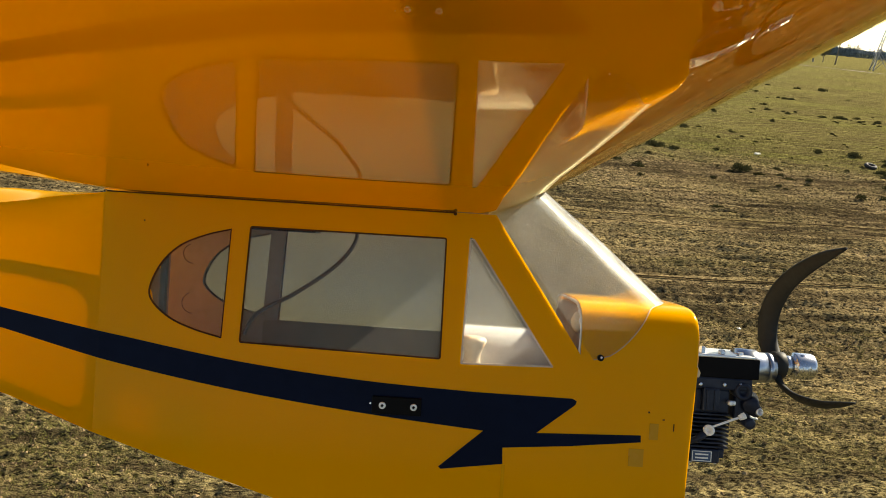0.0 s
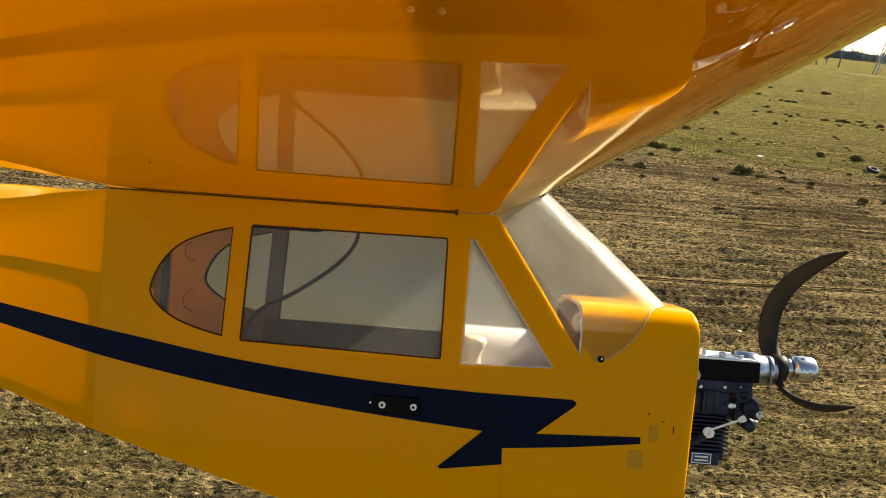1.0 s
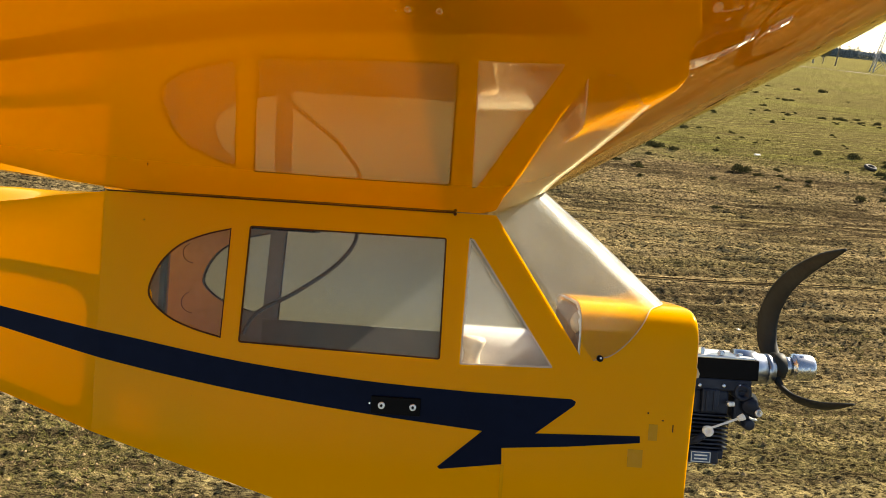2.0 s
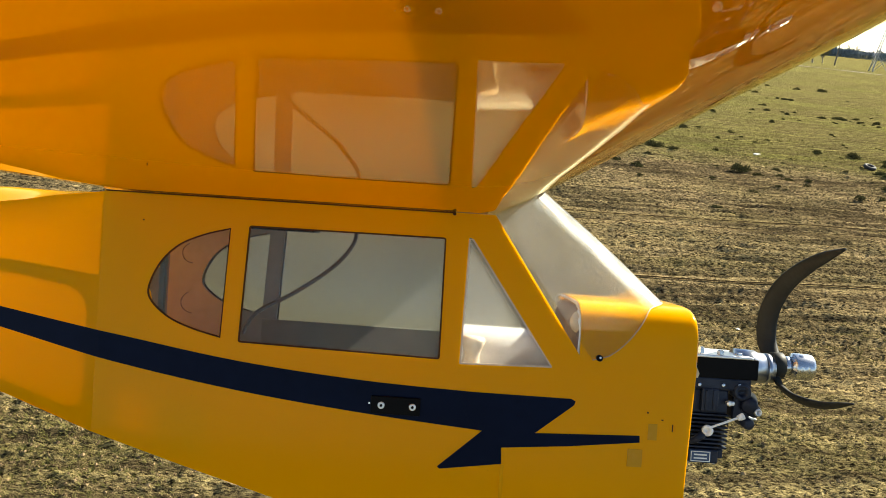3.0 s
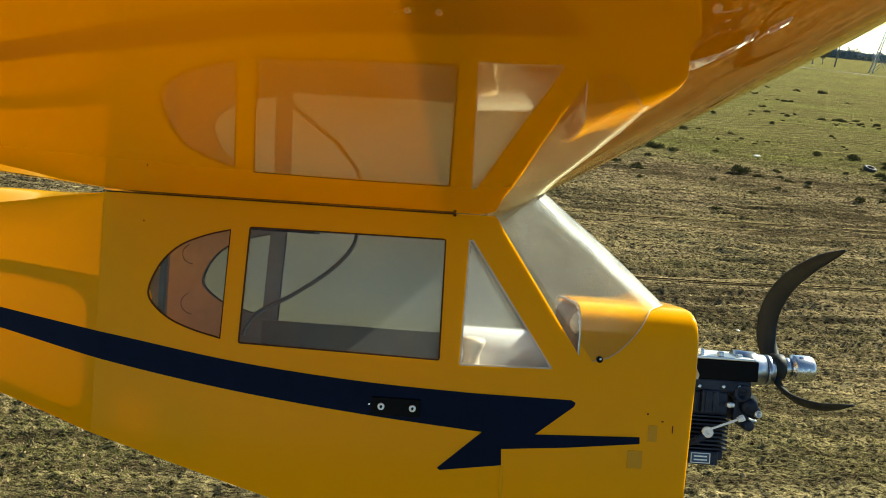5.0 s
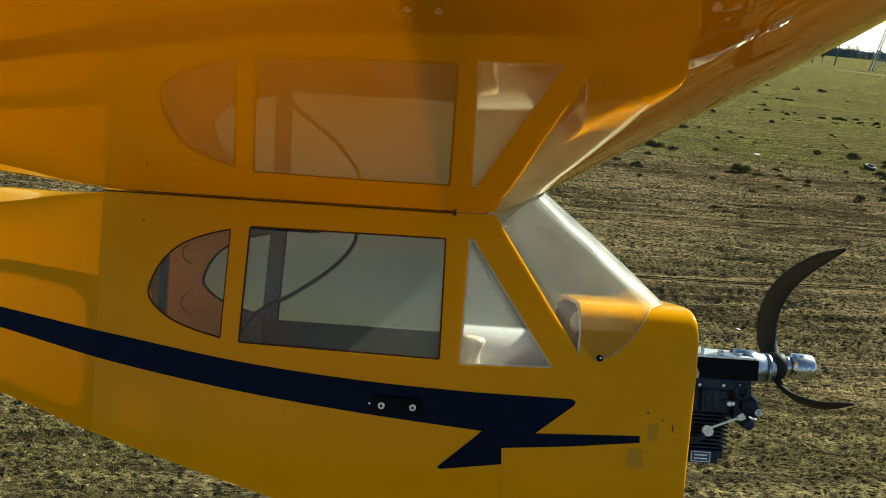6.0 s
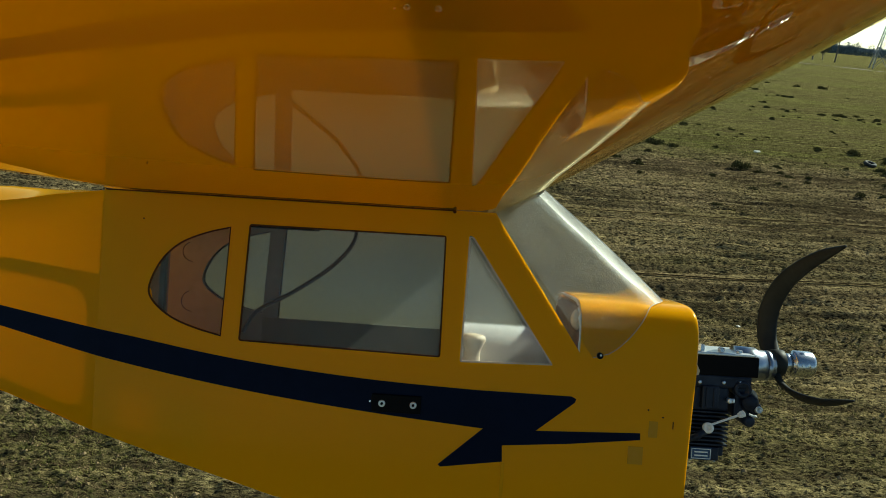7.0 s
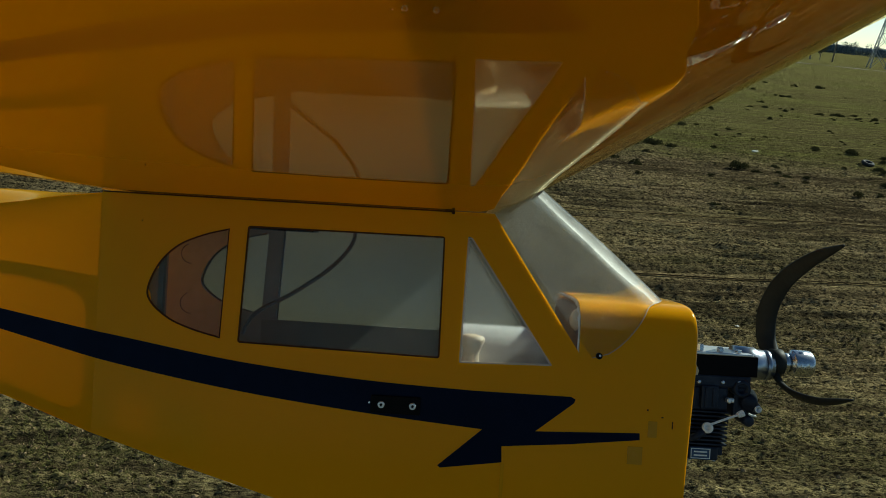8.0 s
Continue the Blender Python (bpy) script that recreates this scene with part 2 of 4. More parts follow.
BARK = plain("pale_bark", (0.22, 0.18, 0.14), (0.34, 0.29, 0.24), 3, 0.9)
GALV = plain("galvanised_steel", (0.23, 0.25, 0.27), (0.32, 0.33, 0.35), 2, 0.55, 0.6)
POLE_WOOD = plain("weathered_pole", (0.12, 0.10, 0.08), (0.18, 0.15, 0.12), 2, 0.9)
RUBBISH = plain("pale_rubbish", (0.62, 0.58, 0.50), (0.72, 0.69, 0.62), 30, 0.7)
RUBBER = plain("old_rubber", (0.014, 0.014, 0.014), (0.028, 0.026, 0.024), 20, 0.8)
# Distance haze is painted into the hills' pale blue.
HILL = plain("hazy_hill", (0.34, 0.38, 0.42), (0.38, 0.42, 0.46), 0.004, 1.0)


# ---- mesh helpers ----
def part(name, bm, material, parent=None, label="", smooth=False):
    """One mesh object under a thing or a part."""
    me = bpy.data.meshes.new(name)
    bm.normal_update()
    bm.to_mesh(me)
    bm.free()
    me.materials.append(material)
    if smooth:
        for p in me.polygons:
            p.use_smooth = True
    ob = new(name, me)
    if parent:
        ob.parent = parent
    if label:
        tagged(ob, label)
    return ob


def raw(name, verts, faces, material, parent=None, label="", smooth=False):
    me = bpy.data.meshes.new(name)
    me.from_pydata(verts, [], faces)
    me.materials.append(material)
    if smooth:
        for p in me.polygons:
            p.use_smooth = True
    ob = new(name, me)
    if parent:
        ob.parent = parent
    if label:
        tagged(ob, label)
    return ob


def box(bm, x0, x1, y0, y1, z0, z1, bevel=0.0):
    made = bmesh.ops.create_cube(bm, size=1)
    m = Matrix.LocRotScale(((x0 + x1) / 2, (y0 + y1) / 2, (z0 + z1) / 2), None, (abs(x1 - x0), abs(y1 - y0), abs(z1 - z0)))
    bmesh.ops.transform(bm, matrix=m, verts=made["verts"])
    if bevel:
        edges = list({e for v in made["verts"] for e in v.link_edges})
        bmesh.ops.bevel(bm, geom=edges, offset=bevel, segments=2, profile=0.5, affect="EDGES")
    return bm


def turned(bm, start, way, profile, seg=24):
    """A body of revolution: profile of (distance along, radius) from start in the direction way."""
    q = Vector(way).normalized().to_track_quat("Z", "Y").to_matrix()
    rings = []
    for d, r in profile:
        rings.append([bm.verts.new(Vector(start) + q @ Vector((r * math.cos(2 * math.pi * i / seg), r * math.sin(2 * math.pi * i / seg), d))) for i in range(seg)])
    for a, b in zip(rings, rings[1:]):
        for i in range(seg):
            bm.faces.new((a[i], a[(i + 1) % seg], b[(i + 1) % seg], b[i]))
    bm.faces.new(rings[0][::-1])
    bm.faces.new(rings[-1])
    return bm


def rod(bm, pts, radius, seg=10):
    """A round rod or cable along points."""
    pts = [Vector(p) for p in pts]
    rings = []
    for i, p in enumerate(pts):
        w = (pts[min(i + 1, len(pts) - 1)] - pts[max(i - 1, 0)]).normalized()
        q = w.to_track_quat("Z", "Y").to_matrix()
        r = radius[i] if isinstance(radius, (list, tuple)) else radius
        rings.append([bm.verts.new(p + q @ Vector((r * math.cos(2 * math.pi * k / seg), r * math.sin(2 * math.pi * k / seg), 0))) for k in range(seg)])
    for a, b in zip(rings, rings[1:]):
        for i in range(seg):
            bm.faces.new((a[i], a[(i + 1) % seg], b[(i + 1) % seg], b[i]))
    bm.faces.new(rings[0][::-1])
    bm.faces.new(rings[-1])
    return bm


def curve(pts, steps=8):
    """Points of a smooth curve through pts."""
    out = []
    n = len(pts)
    for i in range(n - 1):
        p0, p1, p2, p3 = (Vector(pts[max(0, min(n - 1, j))]) for j in (i - 1, i, i + 1, i + 2))
        for s in range(steps):
            t = s / steps
            out.append(0.5 * (2 * p1 + (p2 - p0) * t + (2 * p0 - 5 * p1 + 4 * p2 - p3) * t * t + (3 * p1 - p0 - 3 * p2 + p3) * t ** 3))
    out.append(Vector(pts[-1]))
    return out


def rounded(poly, r, seg=4):
    """A polygon with rounded corners."""
    out = []
    n = len(poly)
    for i in range(n):
        a, b, c = (Vector(poly[(i + d) % n]) for d in (-1, 0, 1))
        u, v = (a - b), (c - b)
        k = min(r, u.length * 0.45, v.length * 0.45)
        p, q = b + u.normalized() * k, b + v.normalized() * k
        for s in range(seg + 1):
            t = s / seg
            out.append((1 - t) ** 2 * p + 2 * t * (1 - t) * b + t * t * q)
    return out


def grown(poly, d):
    """A polygon pushed outward by about d."""
    poly = [Vector(p) for p in poly]
    c = sum(poly, Vector((0, 0))) / len(poly)
    n = len(poly)
    area = sum(poly[i].x * poly[(i + 1) % n].y - poly[(i + 1) % n].x * poly[i].y for i in range(n))
    sign = 1 if area > 0 else -1
    out = []
    for i in range(n):
        e1 = (poly[i] - poly[i - 1]).normalized()
        e2 = (poly[(i + 1) % n] - poly[i]).normalized()
        nrm = Vector((e1.y + e2.y, -e1.x - e2.x)) * sign
        nrm = nrm.normalized() if nrm.length > 1e-9 else (poly[i] - c).normalized()
        out.append(poly[i] + nrm * d)
    return out


def outward(bm, centre):
    """Turns every face of an open skin away from centre."""
    bm.normal_update()
    c = Vector(centre)
    for f in bm.faces:
        m = f.calc_center_median()
        if f.normal.dot(Vector((0, m.y - c.y, m.z - c.z))) < 0:
            f.normal_flip()
    return bm


def side_y(x):
    """The side's distance from the centre plane narrows towards the tail."""
    return 0.055 if x > -0.236 else 0.055 + (x + 0.236) * 0.098


def sheet(bm, outline, holes, inset, sign, thick=0.0):
    """A flat cut-out panel in the side's plane, inset from the skin; sign -1 for the right side, 1 for the left."""
    edges = []
    for loop in (outline, *holes):
        vs = [bm.verts.new((p[0], CENTRE_Y + sign * (side_y(p[0]) - inset), p[1])) for p in loop]
        edges += [bm.edges.new((vs[i], vs[(i + 1) % len(vs)])) for i in range(len(vs))]
    made = bmesh.ops.triangle_fill(bm, use_beauty=True, use_dissolve=False, edges=edges)
    faces = [g for g in made["geom"] if isinstance(g, bmesh.types.BMFace)]
    if thick:
        ext = bmesh.ops.extrude_face_region(bm, geom=faces)
        for g in ext["geom"]:
            if isinstance(g, bmesh.types.BMVert):
                g.co.y -= sign * thick
    bmesh.ops.recalc_face_normals(bm, faces=bm.faces[:])
    return bm


# ---- the aircraft ----
plane = tagged(new("model_airplane"), "yellow film-covered high-wing model airplane with navy lightning stripe", "model airplane")
plane.matrix_world = AIRCRAFT

RECT = rounded([(-0.1358, -0.0183), (-0.0016, -0.0178), (-0.0008, -0.1008), (-0.1390, -0.0983)], 0.002)
TRI = rounded([(0.0140, -0.0165), (0.0170, -0.0175), (0.0762, -0.1012), (0.0128, -0.1030)], 0.0012)
ROUND = curve([(-0.1484, -0.0209), (-0.1650, -0.0256), (-0.1824, -0.0337), (-0.1950, -0.0465), (-0.2025, -0.0640), (-0.1998, -0.0745), (-0.1869, -0.0850), (-0.1700, -0.0916), (-0.1512, -0.0961)], 5)
HOLES = (RECT, TRI, ROUND)
ROUND_FAR = [Vector((p[0] * 1.0, -0.0575 + (p[1] + 0.0585) * 0.92)) for p in ROUND]
HOLES_FAR = (RECT, TRI, ROUND_FAR)

CABIN = [(-0.236, -0.0004), (0.031, -0.0004), (0.0965, -0.095), (0.1742, -0.095), (0.1728, -0.13), (0.1705, -0.20), (0.10, -0.214),
         (0.0, -0.216), (-0.06, -0.211), (-0.109, -0.2030), (-0.18, -0.1828), (-0.236, -0.1660)]
TAIL_TOP = [(-0.236, -0.0015), (-0.27, -0.0058), (-0.308, -0.0123), (-0.42, -0.026), (-0.60, -0.044), (-0.76, -0.056)]
TAIL_LOW = [(-0.236, -0.1660), (-0.30, -0.1455), (-0.42, -0.118), (-0.60, -0.092), (-0.76, -0.078)]


def fuselage_side(sign):
    openings = HOLES if sign < 0 else HOLES_FAR
    bm = bmesh.new()
    sheet(bm, CABIN, [grown(h, 0.0) for h in openings], 0.0, sign)
    skin = part("fuselage_side", outward(bm, (0, CENTRE_Y, -0.09)), YELLOW, plane)
    bm = bmesh.new()
    sheet(bm, [tuple(p) for p in curve(TAIL_TOP, 4)] + [tuple(p) for p in curve(TAIL_LOW, 4)][::-1], [], 0.0, sign)
    part("tail_side", outward(bm, (0, CENTRE_Y, -0.09)), TAIL_FILM, skin, "translucent yellow film over open bays")
    # plywood behind the film, with lightening holes aft of the cabin
    bm = bmesh.new()
    bays = [rounded([(-0.231, -0.008), (-0.156, -0.006), (-0.156, -0.016), (-0.21, -0.030), (-0.231, -0.034)], 0.006)] if sign > 0 else [rounded([(-0.222, -0.134), (-0.156, -0.146), (-0.156, -0.180), (-0.222, -0.159)], 0.006)]
    sheet(bm, [(p[0], p[1] + (0.0008 if p[1] < -0.15 else -0.0006)) for p in CABIN], [grown(h, 0.0002) for h in openings] + bays, 0.0003, sign, 0.0025)
    bay_top = [(-0.2372, -0.0022), (-0.27, -0.0075), (-0.308, -0.0145), (-0.41, -0.027), (-0.41, -0.050), (-0.30, -0.0522), (-0.2372, -0.0585)][::-1]
    bay_low = rounded([(-0.2440, -0.0690), (-0.30, -0.0605), (-0.41, -0.058), (-0.41, -0.112), (-0.30, -0.1365), (-0.2440, -0.1540)], 0.018)
    bay_aft = rounded([(-0.43, -0.034), (-0.70, -0.058), (-0.70, -0.078), (-0.43, -0.106)], 0.01)
    sheet(bm, [tuple(p - Vector((0, 0.0008))) for p in curve(TAIL_TOP, 4)] + [tuple(p + Vector((0, 0.0008))) for p in curve(TAIL_LOW, 4)][::-1], [bay_top, bay_low, bay_aft], 0.0001, sign, 0.0014)
    # The far side takes the copy that has cabin shade in its colour.
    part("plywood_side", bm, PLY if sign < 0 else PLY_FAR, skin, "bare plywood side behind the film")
    for hole, name in zip(openings, ("cabin_window", "quarter_window", "rear_window")):
        bm = bmesh.new()
        sheet(bm, grown(hole, 0.0001), [], 0.0006, sign, 0.0008)
        pane = part(name, bm, PANE_FAR if sign > 0 else PANE_FRONT if hole is TRI else PANE, skin, "clear acetate side window")
        pane.visible_shadow = False
        bm = bmesh.new()
        sheet(bm, grown(hole, 0.0001), [grown(hole, -0.0010)], -0.0003, sign, 0.0006)
        # The quarter window's edging is pale to paint the gleam along it.
        part("window_frame", bm, PALE_EDGE if hole is TRI else GASKET, skin, "thin window edging with its gleam in the pale colour" if hole is TRI else "thin brown window edging")
    # lightning stripe
    top = curve([(-0.47, -0.0600), (-0.38, -0.0735), (-0.3034, -0.0859), (-0.221, -0.0985), (-0.1385, -0.1110), (-0.0529, -0.1185), (0.0245, -0.1214)], 6)
    low = curve([(-0.0514 + 0.0828, -0.1473), (-0.0514, -0.1407), (-0.1373, -0.1311), (-0.2197, -0.1176), (-0.3025, -0.1002), (-0.38, -0.0835), (-0.47, -0.064)], 6)
    bolt = [(0.0905, -0.1216), (0.0935, -0.1232), (0.0926, -0.1258), (0.0672, -0.1466), (0.1383, -0.1436), (0.1386, -0.1482), (0.0900, -0.1540), (0.0450, -0.1580),
            (0.0457, -0.1691), (0.0040, -0.1752), (0.0022, -0.1738)]
    bm = bmesh.new()
    sheet(bm, [tuple(p) for p in top] + bolt + [tuple(p) for p in low], [], -0.0006, sign, 0.0004)
    part("stripe", bm, NAVY, skin, "navy lightning bolt stripe")
    return skin


right_side = fuselage_side(-1)
left_side = fuselage_side(1)

# dark seam under the wing root
bm = bmesh.new()
box(bm, -0.235, 0.003, 0.4793, 0.4812, -0.0010, -0.00005)
part("seam_strip", bm, GASKET, right_side)
bm = bmesh.new()
turned(bm, (0.0030, 0.4790, -0.0012), (0, 1, 0), [(0, 0.0008), (0.0006, 0.0012), (0.002, 0.0012)], 12)
part("seam_pin", bm, GASKET, right_side)


def rows_mesh(bm, rows, close=False):
    vs = [[bm.verts.new(p) for p in r] for r in rows]
    for a, b in zip(vs, vs[1:]):
        for i in range(len(a) - (0 if close else 1)):
            j = (i + 1) % len(a)
            bm.faces.new((a[i], a[j], b[j], b[i]))
    return vs


# belly and turtledeck of covering film
bm = bmesh.new()
belly = CABIN[5:] + TAIL_LOW[1:]
rows_mesh(bm, [[(x, CENTRE_Y + s * side_y(x), z) for s in (-1, -0.3, 0.3, 1)] for x, z in belly])
part("belly", outward(bm, (0, CENTRE_Y, 0.0)), TAIL_FILM, plane, smooth=True)
bm = bmesh.new()
rows = []
for x, z in [tuple(p) for p in curve(TAIL_TOP, 4)]:
    rise = min(0.017, max(0.0, (-x - 0.236) * 0.155))
    rows.append([(x, CENTRE_Y - side_y(x) * u, z + rise * (1 - u * u)) for u in [i / 7 - 1 for i in range(15)]])
rows_mesh(bm, rows)
part("turtledeck", outward(bm, (0, CENTRE_Y, -0.2)), TAIL_FILM, plane, smooth=True)

# rounded deck in front of and under the windshield
bm = bmesh.new()
rows = []
for x, k in ((0.094, 1), (0.11, 1), (0.13, 1), (0.15, 1), (0.1695, 1), (0.1715, 0.992), (0.1729, 0.975), (0.1738, 0.950), (0.1742, 0.920)):
    rows.append([(x, CENTRE_Y - 0.055 * k ** 0.15 * math.copysign(abs(math.cos(a)) ** 0.38, math.cos(a)), -0.0955 + 0.0400 * k * math.sin(a) ** 0.45) for a in [math.pi * i / 28 for i in range(29)]])
rows_mesh(bm, rows)
part("nose_deck", outward(bm, (0, CENTRE_Y, -0.11)), DECK_FILM, plane, smooth=True)

# firewall that closes the nose
bm = bmesh.new()
ring = [(0.1740, CENTRE_Y - 0.0546 * math.copysign(abs(math.cos(a)) ** 0.38, math.cos(a)), -0.0955 + 0.0376 * math.sin(a) ** 0.45) for a in [math.pi * i / 28 for i in range(29)]]
ring += [(0.1700, CENTRE_Y + 0.0540, -0.199), (0.1700, CENTRE_Y - 0.0540, -0.199)]
vs = [bm.verts.new(p) for p in ring]
face = bm.faces.new(vs)
ext = bmesh.ops.extrude_face_region(bm, geom=[face])
for g in ext["geom"]:
    if isinstance(g, bmesh.types.BMVert):
        g.co.x -= 0.003
bmesh.ops.recalc_face_normals(bm, faces=bm.faces[:])
part("firewall", bm, PLY, plane)
bm = bmesh.new()
rows_mesh(bm, [[(x, CENTRE_Y - 0.0535 * math.copysign(abs(math.cos(a)) ** 0.38, math.cos(a)), -0.0970 + 0.0390 * math.sin(a) ** 0.45) for a in [math.pi * i / 28 for i in range(29)]] for x in (0.0965, 0.1733)])
box_bm = bmesh.new()
box(box_bm, 0.1640, 0.1695, CENTRE_Y - 0.0515, CENTRE_Y + 0.0515, -0.198, -0.0800)
part("firewall_plate", box_bm, PLY, plane)
part("deck_liner", bm, PLY, plane, smooth=True)

# dashboard under the windshield, with a pale rim
bm = bmesh.new()
vs = []
prof = [(math.copysign(abs(math.cos(a)) ** 0.38, math.cos(a)), math.sin(a) ** 0.45) for a in [math.pi * i / 20 for i in range(21)]]
rings = []
for k in (0.08, 0.25, 0.42, 0.58, 0.72, 0.84, 0.93, 1.0):
    ring = []
    for c, h in prof:
        y, z = -0.0510 * c * k, -0.0975 + 0.0200 + (0.0370 * h - 0.0200) * k
        swell = 0.0035 * (1 - k ** 4) + 0.0028 * noise.noise((y * 90, z * 90, 3.0)) + 0.0014 * noise.noise((y * 260, z * 260, 7.0))
        ring.append((0.0925 - swell, CENTRE_Y + y, z))
    rings.append(ring)
rings.append([(0.0958, CENTRE_Y - 0.0525 * c, -0.0975 + 0.0385 * h) for c, h in prof])
vs = rows_mesh(bm, rings, True)
bm.faces.new(vs[0])
bm.faces.new(vs[-1][::-1])
bmesh.ops.recalc_face_normals(bm, faces=bm.faces[:])
dash = part("dashboard", bm, PADDING, plane, "grey crumpled padding behind the deck", True)
bm = bmesh.new()
edge = [(0.0935 + 0.0012 * noise.noise((c * 9, h * 9, 1.0)), CENTRE_Y - 0.0535 * c, -0.0962 + 0.0390 * h) for c, h in prof]
edge = [(0.0985, CENTRE_Y - 0.0538, -0.1000), (0.0952, CENTRE_Y - 0.0537, -0.0975)] + edge
edge = curve(edge, 4)
rod(bm, edge, [0.0010 + 0.0007 * noise.noise((p[1] * 300, p[2] * 300, 4.0)) for p in edge], 8)
part("dashboard_rim", bm, WHITE, dash, "pale frayed edge of the deck", True)

# cream foam plug pushed into the opening beside the padding
bm = bmesh.new()
bmesh.ops.create_icosphere(bm, subdivisions=3, radius=0.0046)
for v in bm.verts:
    v.co *= 1 + 0.35 * noise.noise(v.co * 260)
    v.co.y *= 0.7
    v.co.z *= 1.5
    v.co += Vector((0.0925, CENTRE_Y - 0.0465, -0.0700))
part("foam_plug", bm, SERVO, dash, "cream foam plug", True)

# windshield: wraps from post to post, from the deck up to the leading edge
bm = bmesh.new()
rows = []
for i in range(45):
    a = math.pi * (0.5 - 0.5 * math.cos(math.pi * i / 44))
    s = math.sin(a)
    row = []
    for k in range(13):
        t = k / 12
        power = 0.38 + 0.54 * min(1.0, 1.15 * t)
        c = math.copysign(abs(math.cos(a)) ** power, math.cos(a))
        low = Vector((0.103 + 0.040 * s ** 0.24 + 0.015 * s ** 12, CENTRE_Y - 0.0557 * c, -0.0945 + 0.0395 * s ** 0.45))
        top = Vector((0.0310 + 0.037 * s ** 0.8, CENTRE_Y - 0.0556 * c, 0.0005 + 0.0205 * s ** 0.8))
        row.append(low.lerp(top, t) + Vector((0.0016, 0, 0.0012)) * math.sin(math.pi * t) * s)
    rows.append(row)
rows_mesh(bm, rows)
ws = part("windshield", bm, SCREEN, plane, "clear curved acetate windshield with scuffs", True)
ws.visible_shadow = False
so = ws.modifiers.new("sheet", "SOLIDIFY")
so.thickness = 0.0007
so.use_rim = False
bm = bmesh.new()
rod(bm, [row[0] + Vector((0.0, -0.0004 if i < 22 else 0.0004, 0.0004)) for i, row in enumerate(rows)], 0.00028, 6)
part("windshield_edge", bm, PALE_EDGE, ws, "pale cut edge of the acetate", True)

# bolt at the windshield's foot
bm = bmesh.new()
turned(bm, (0.1075, 0.4775, -0.0925), (0, 1, 0), [(0, 0.0014), (0.0006, 0.0022), (0.003, 0.0022)], 14)
screw = part("windshield_screw", bm, BLACK, plane)
bm = bmesh.new()
turned(bm, (0.1078, 0.4771, -0.0920), (0, 1, 0), [(0, 0.0007), (0.0006, 0.0009)], 8)
part("screw_spot", bm, ALLOY, screw, "small bright spot on the screw head")

# switch plate on the stripe
bm = bmesh.new()
box(bm, -0.0455, -0.0118, 0.4776, 0.4790, -0.1402, -0.1280, 0.0006)
switch = part("switch_plate", bm, BLACK, plane, "black switch plate with two screws")
for x in (-0.0383, -0.0170):
    bm = bmesh.new()
    turned(bm, (x, 0.4764, -0.1341), (0, 1, 0), [(0.0009, 0.0003), (0.0009, 0.0011), (0.0, 0.0013), (0.0, 0.0020), (0.0004, 0.0024), (0.0014, 0.0024)], 18)
    screw = part("screw", bm, ALLOY, switch, "bright steel screw")
    bm = bmesh.new()
    turned(bm, (x, 0.4762, -0.1341), (0, 1, 0), [(0, 0.0009), (0.0012, 0.0009)], 6)
    part("socket", bm, BLACK, screw, "dark hexagon socket")
bm = bmesh.new()
turned(bm, (-0.0467, 0.4790, -0.1335), (0, 1, 0), [(0, 0.0007), (0.001, 0.0009)], 8)
part("switch_pin", bm, STEEL, switch)

# tape patches and scuffs on the nose
for x, z, w, h in ((0.1440, -0.1405, 0.006, 0.011), (0.1310, -0.1590, 0.010, 0.012)):
    bm = bmesh.new()
    box(bm, x, x + w, 0.4795, 0.4799, z - h / 2, z + h / 2)
    part("tape_patch", bm, TAPE, plane)

# overlap where two sheets of film meet below the stripe
bm = bmesh.new()
box(bm, 0.0452, 0.0476, 0.4795, 0.4798, -0.2145, -0.1700)
part("film_overlap", bm, film_material("film_lap", (0.80, 0.375, 0.006), (0.9, 0.42, 0.01), 0.28, 0.14, 1.17, (1.0, 0.87, 0.55)), plane)

# nicks and scratches in the film on the nose
for x, z, w, h in ((0.1425, -0.1275, 0.0010, 0.0012), (0.1600, -0.1370, 0.0007, 0.0050), (0.1525, -0.1320, 0.0014, 0.0008), (-0.2085, -0.0190, 0.0008, 0.0010)):
    bm = bmesh.new()
    box(bm, x, x + w, 0.4796, 0.4799, z - h / 2, z + h / 2)
    part("nick", bm, GASKET, plane)

# interior
for sign in (-1, 1):
    bm = bmesh.new()
    lip = -0.1045 if sign < 0 else -0.0945
    outline = [(-0.150, lip), (0.092, lip - 0.001), (0.165, -0.1075), (0.165, -0.1985), (0.0, -0.212), (-0.109, -0.199), (-0.150, -0.187)]
    sheet(bm, outline, [], 0.0050, sign, 0.0015)
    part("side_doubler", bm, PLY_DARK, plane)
# added panel on the far side behind the rear window, its warm colour standing for light through the film, with two
# round cut lines
bm = bmesh.new()
rim = [tuple(p) for p in ROUND_FAR if p.x < -0.1745]
sheet(bm, [(-0.230, -0.006), (-0.1745, -0.006)] + rim + [(-0.1745, -0.150), (-0.230, -0.142)], [], 0.0040, 1, 0.0010)
glow_panel = part("rear_glow_panel", bm, GLOW_PLY, plane, "added far-side panel coloured like light glowing through the film")
for x, z, rad in ((-0.2115, -0.0440, 0.0080), (-0.2100, -0.0850, 0.0085)):
    bm = bmesh.new()
    rod(bm, [(x + rad * math.cos(t), CENTRE_Y + side_y(x) - 0.0056, z + rad * math.sin(t)) for t in [1.9 + 2.9 * i / 24 for i in range(25)]], 0.00028, 6)
    part("cut_line", bm, GASKET, glow_panel)
bm = bmesh.new()
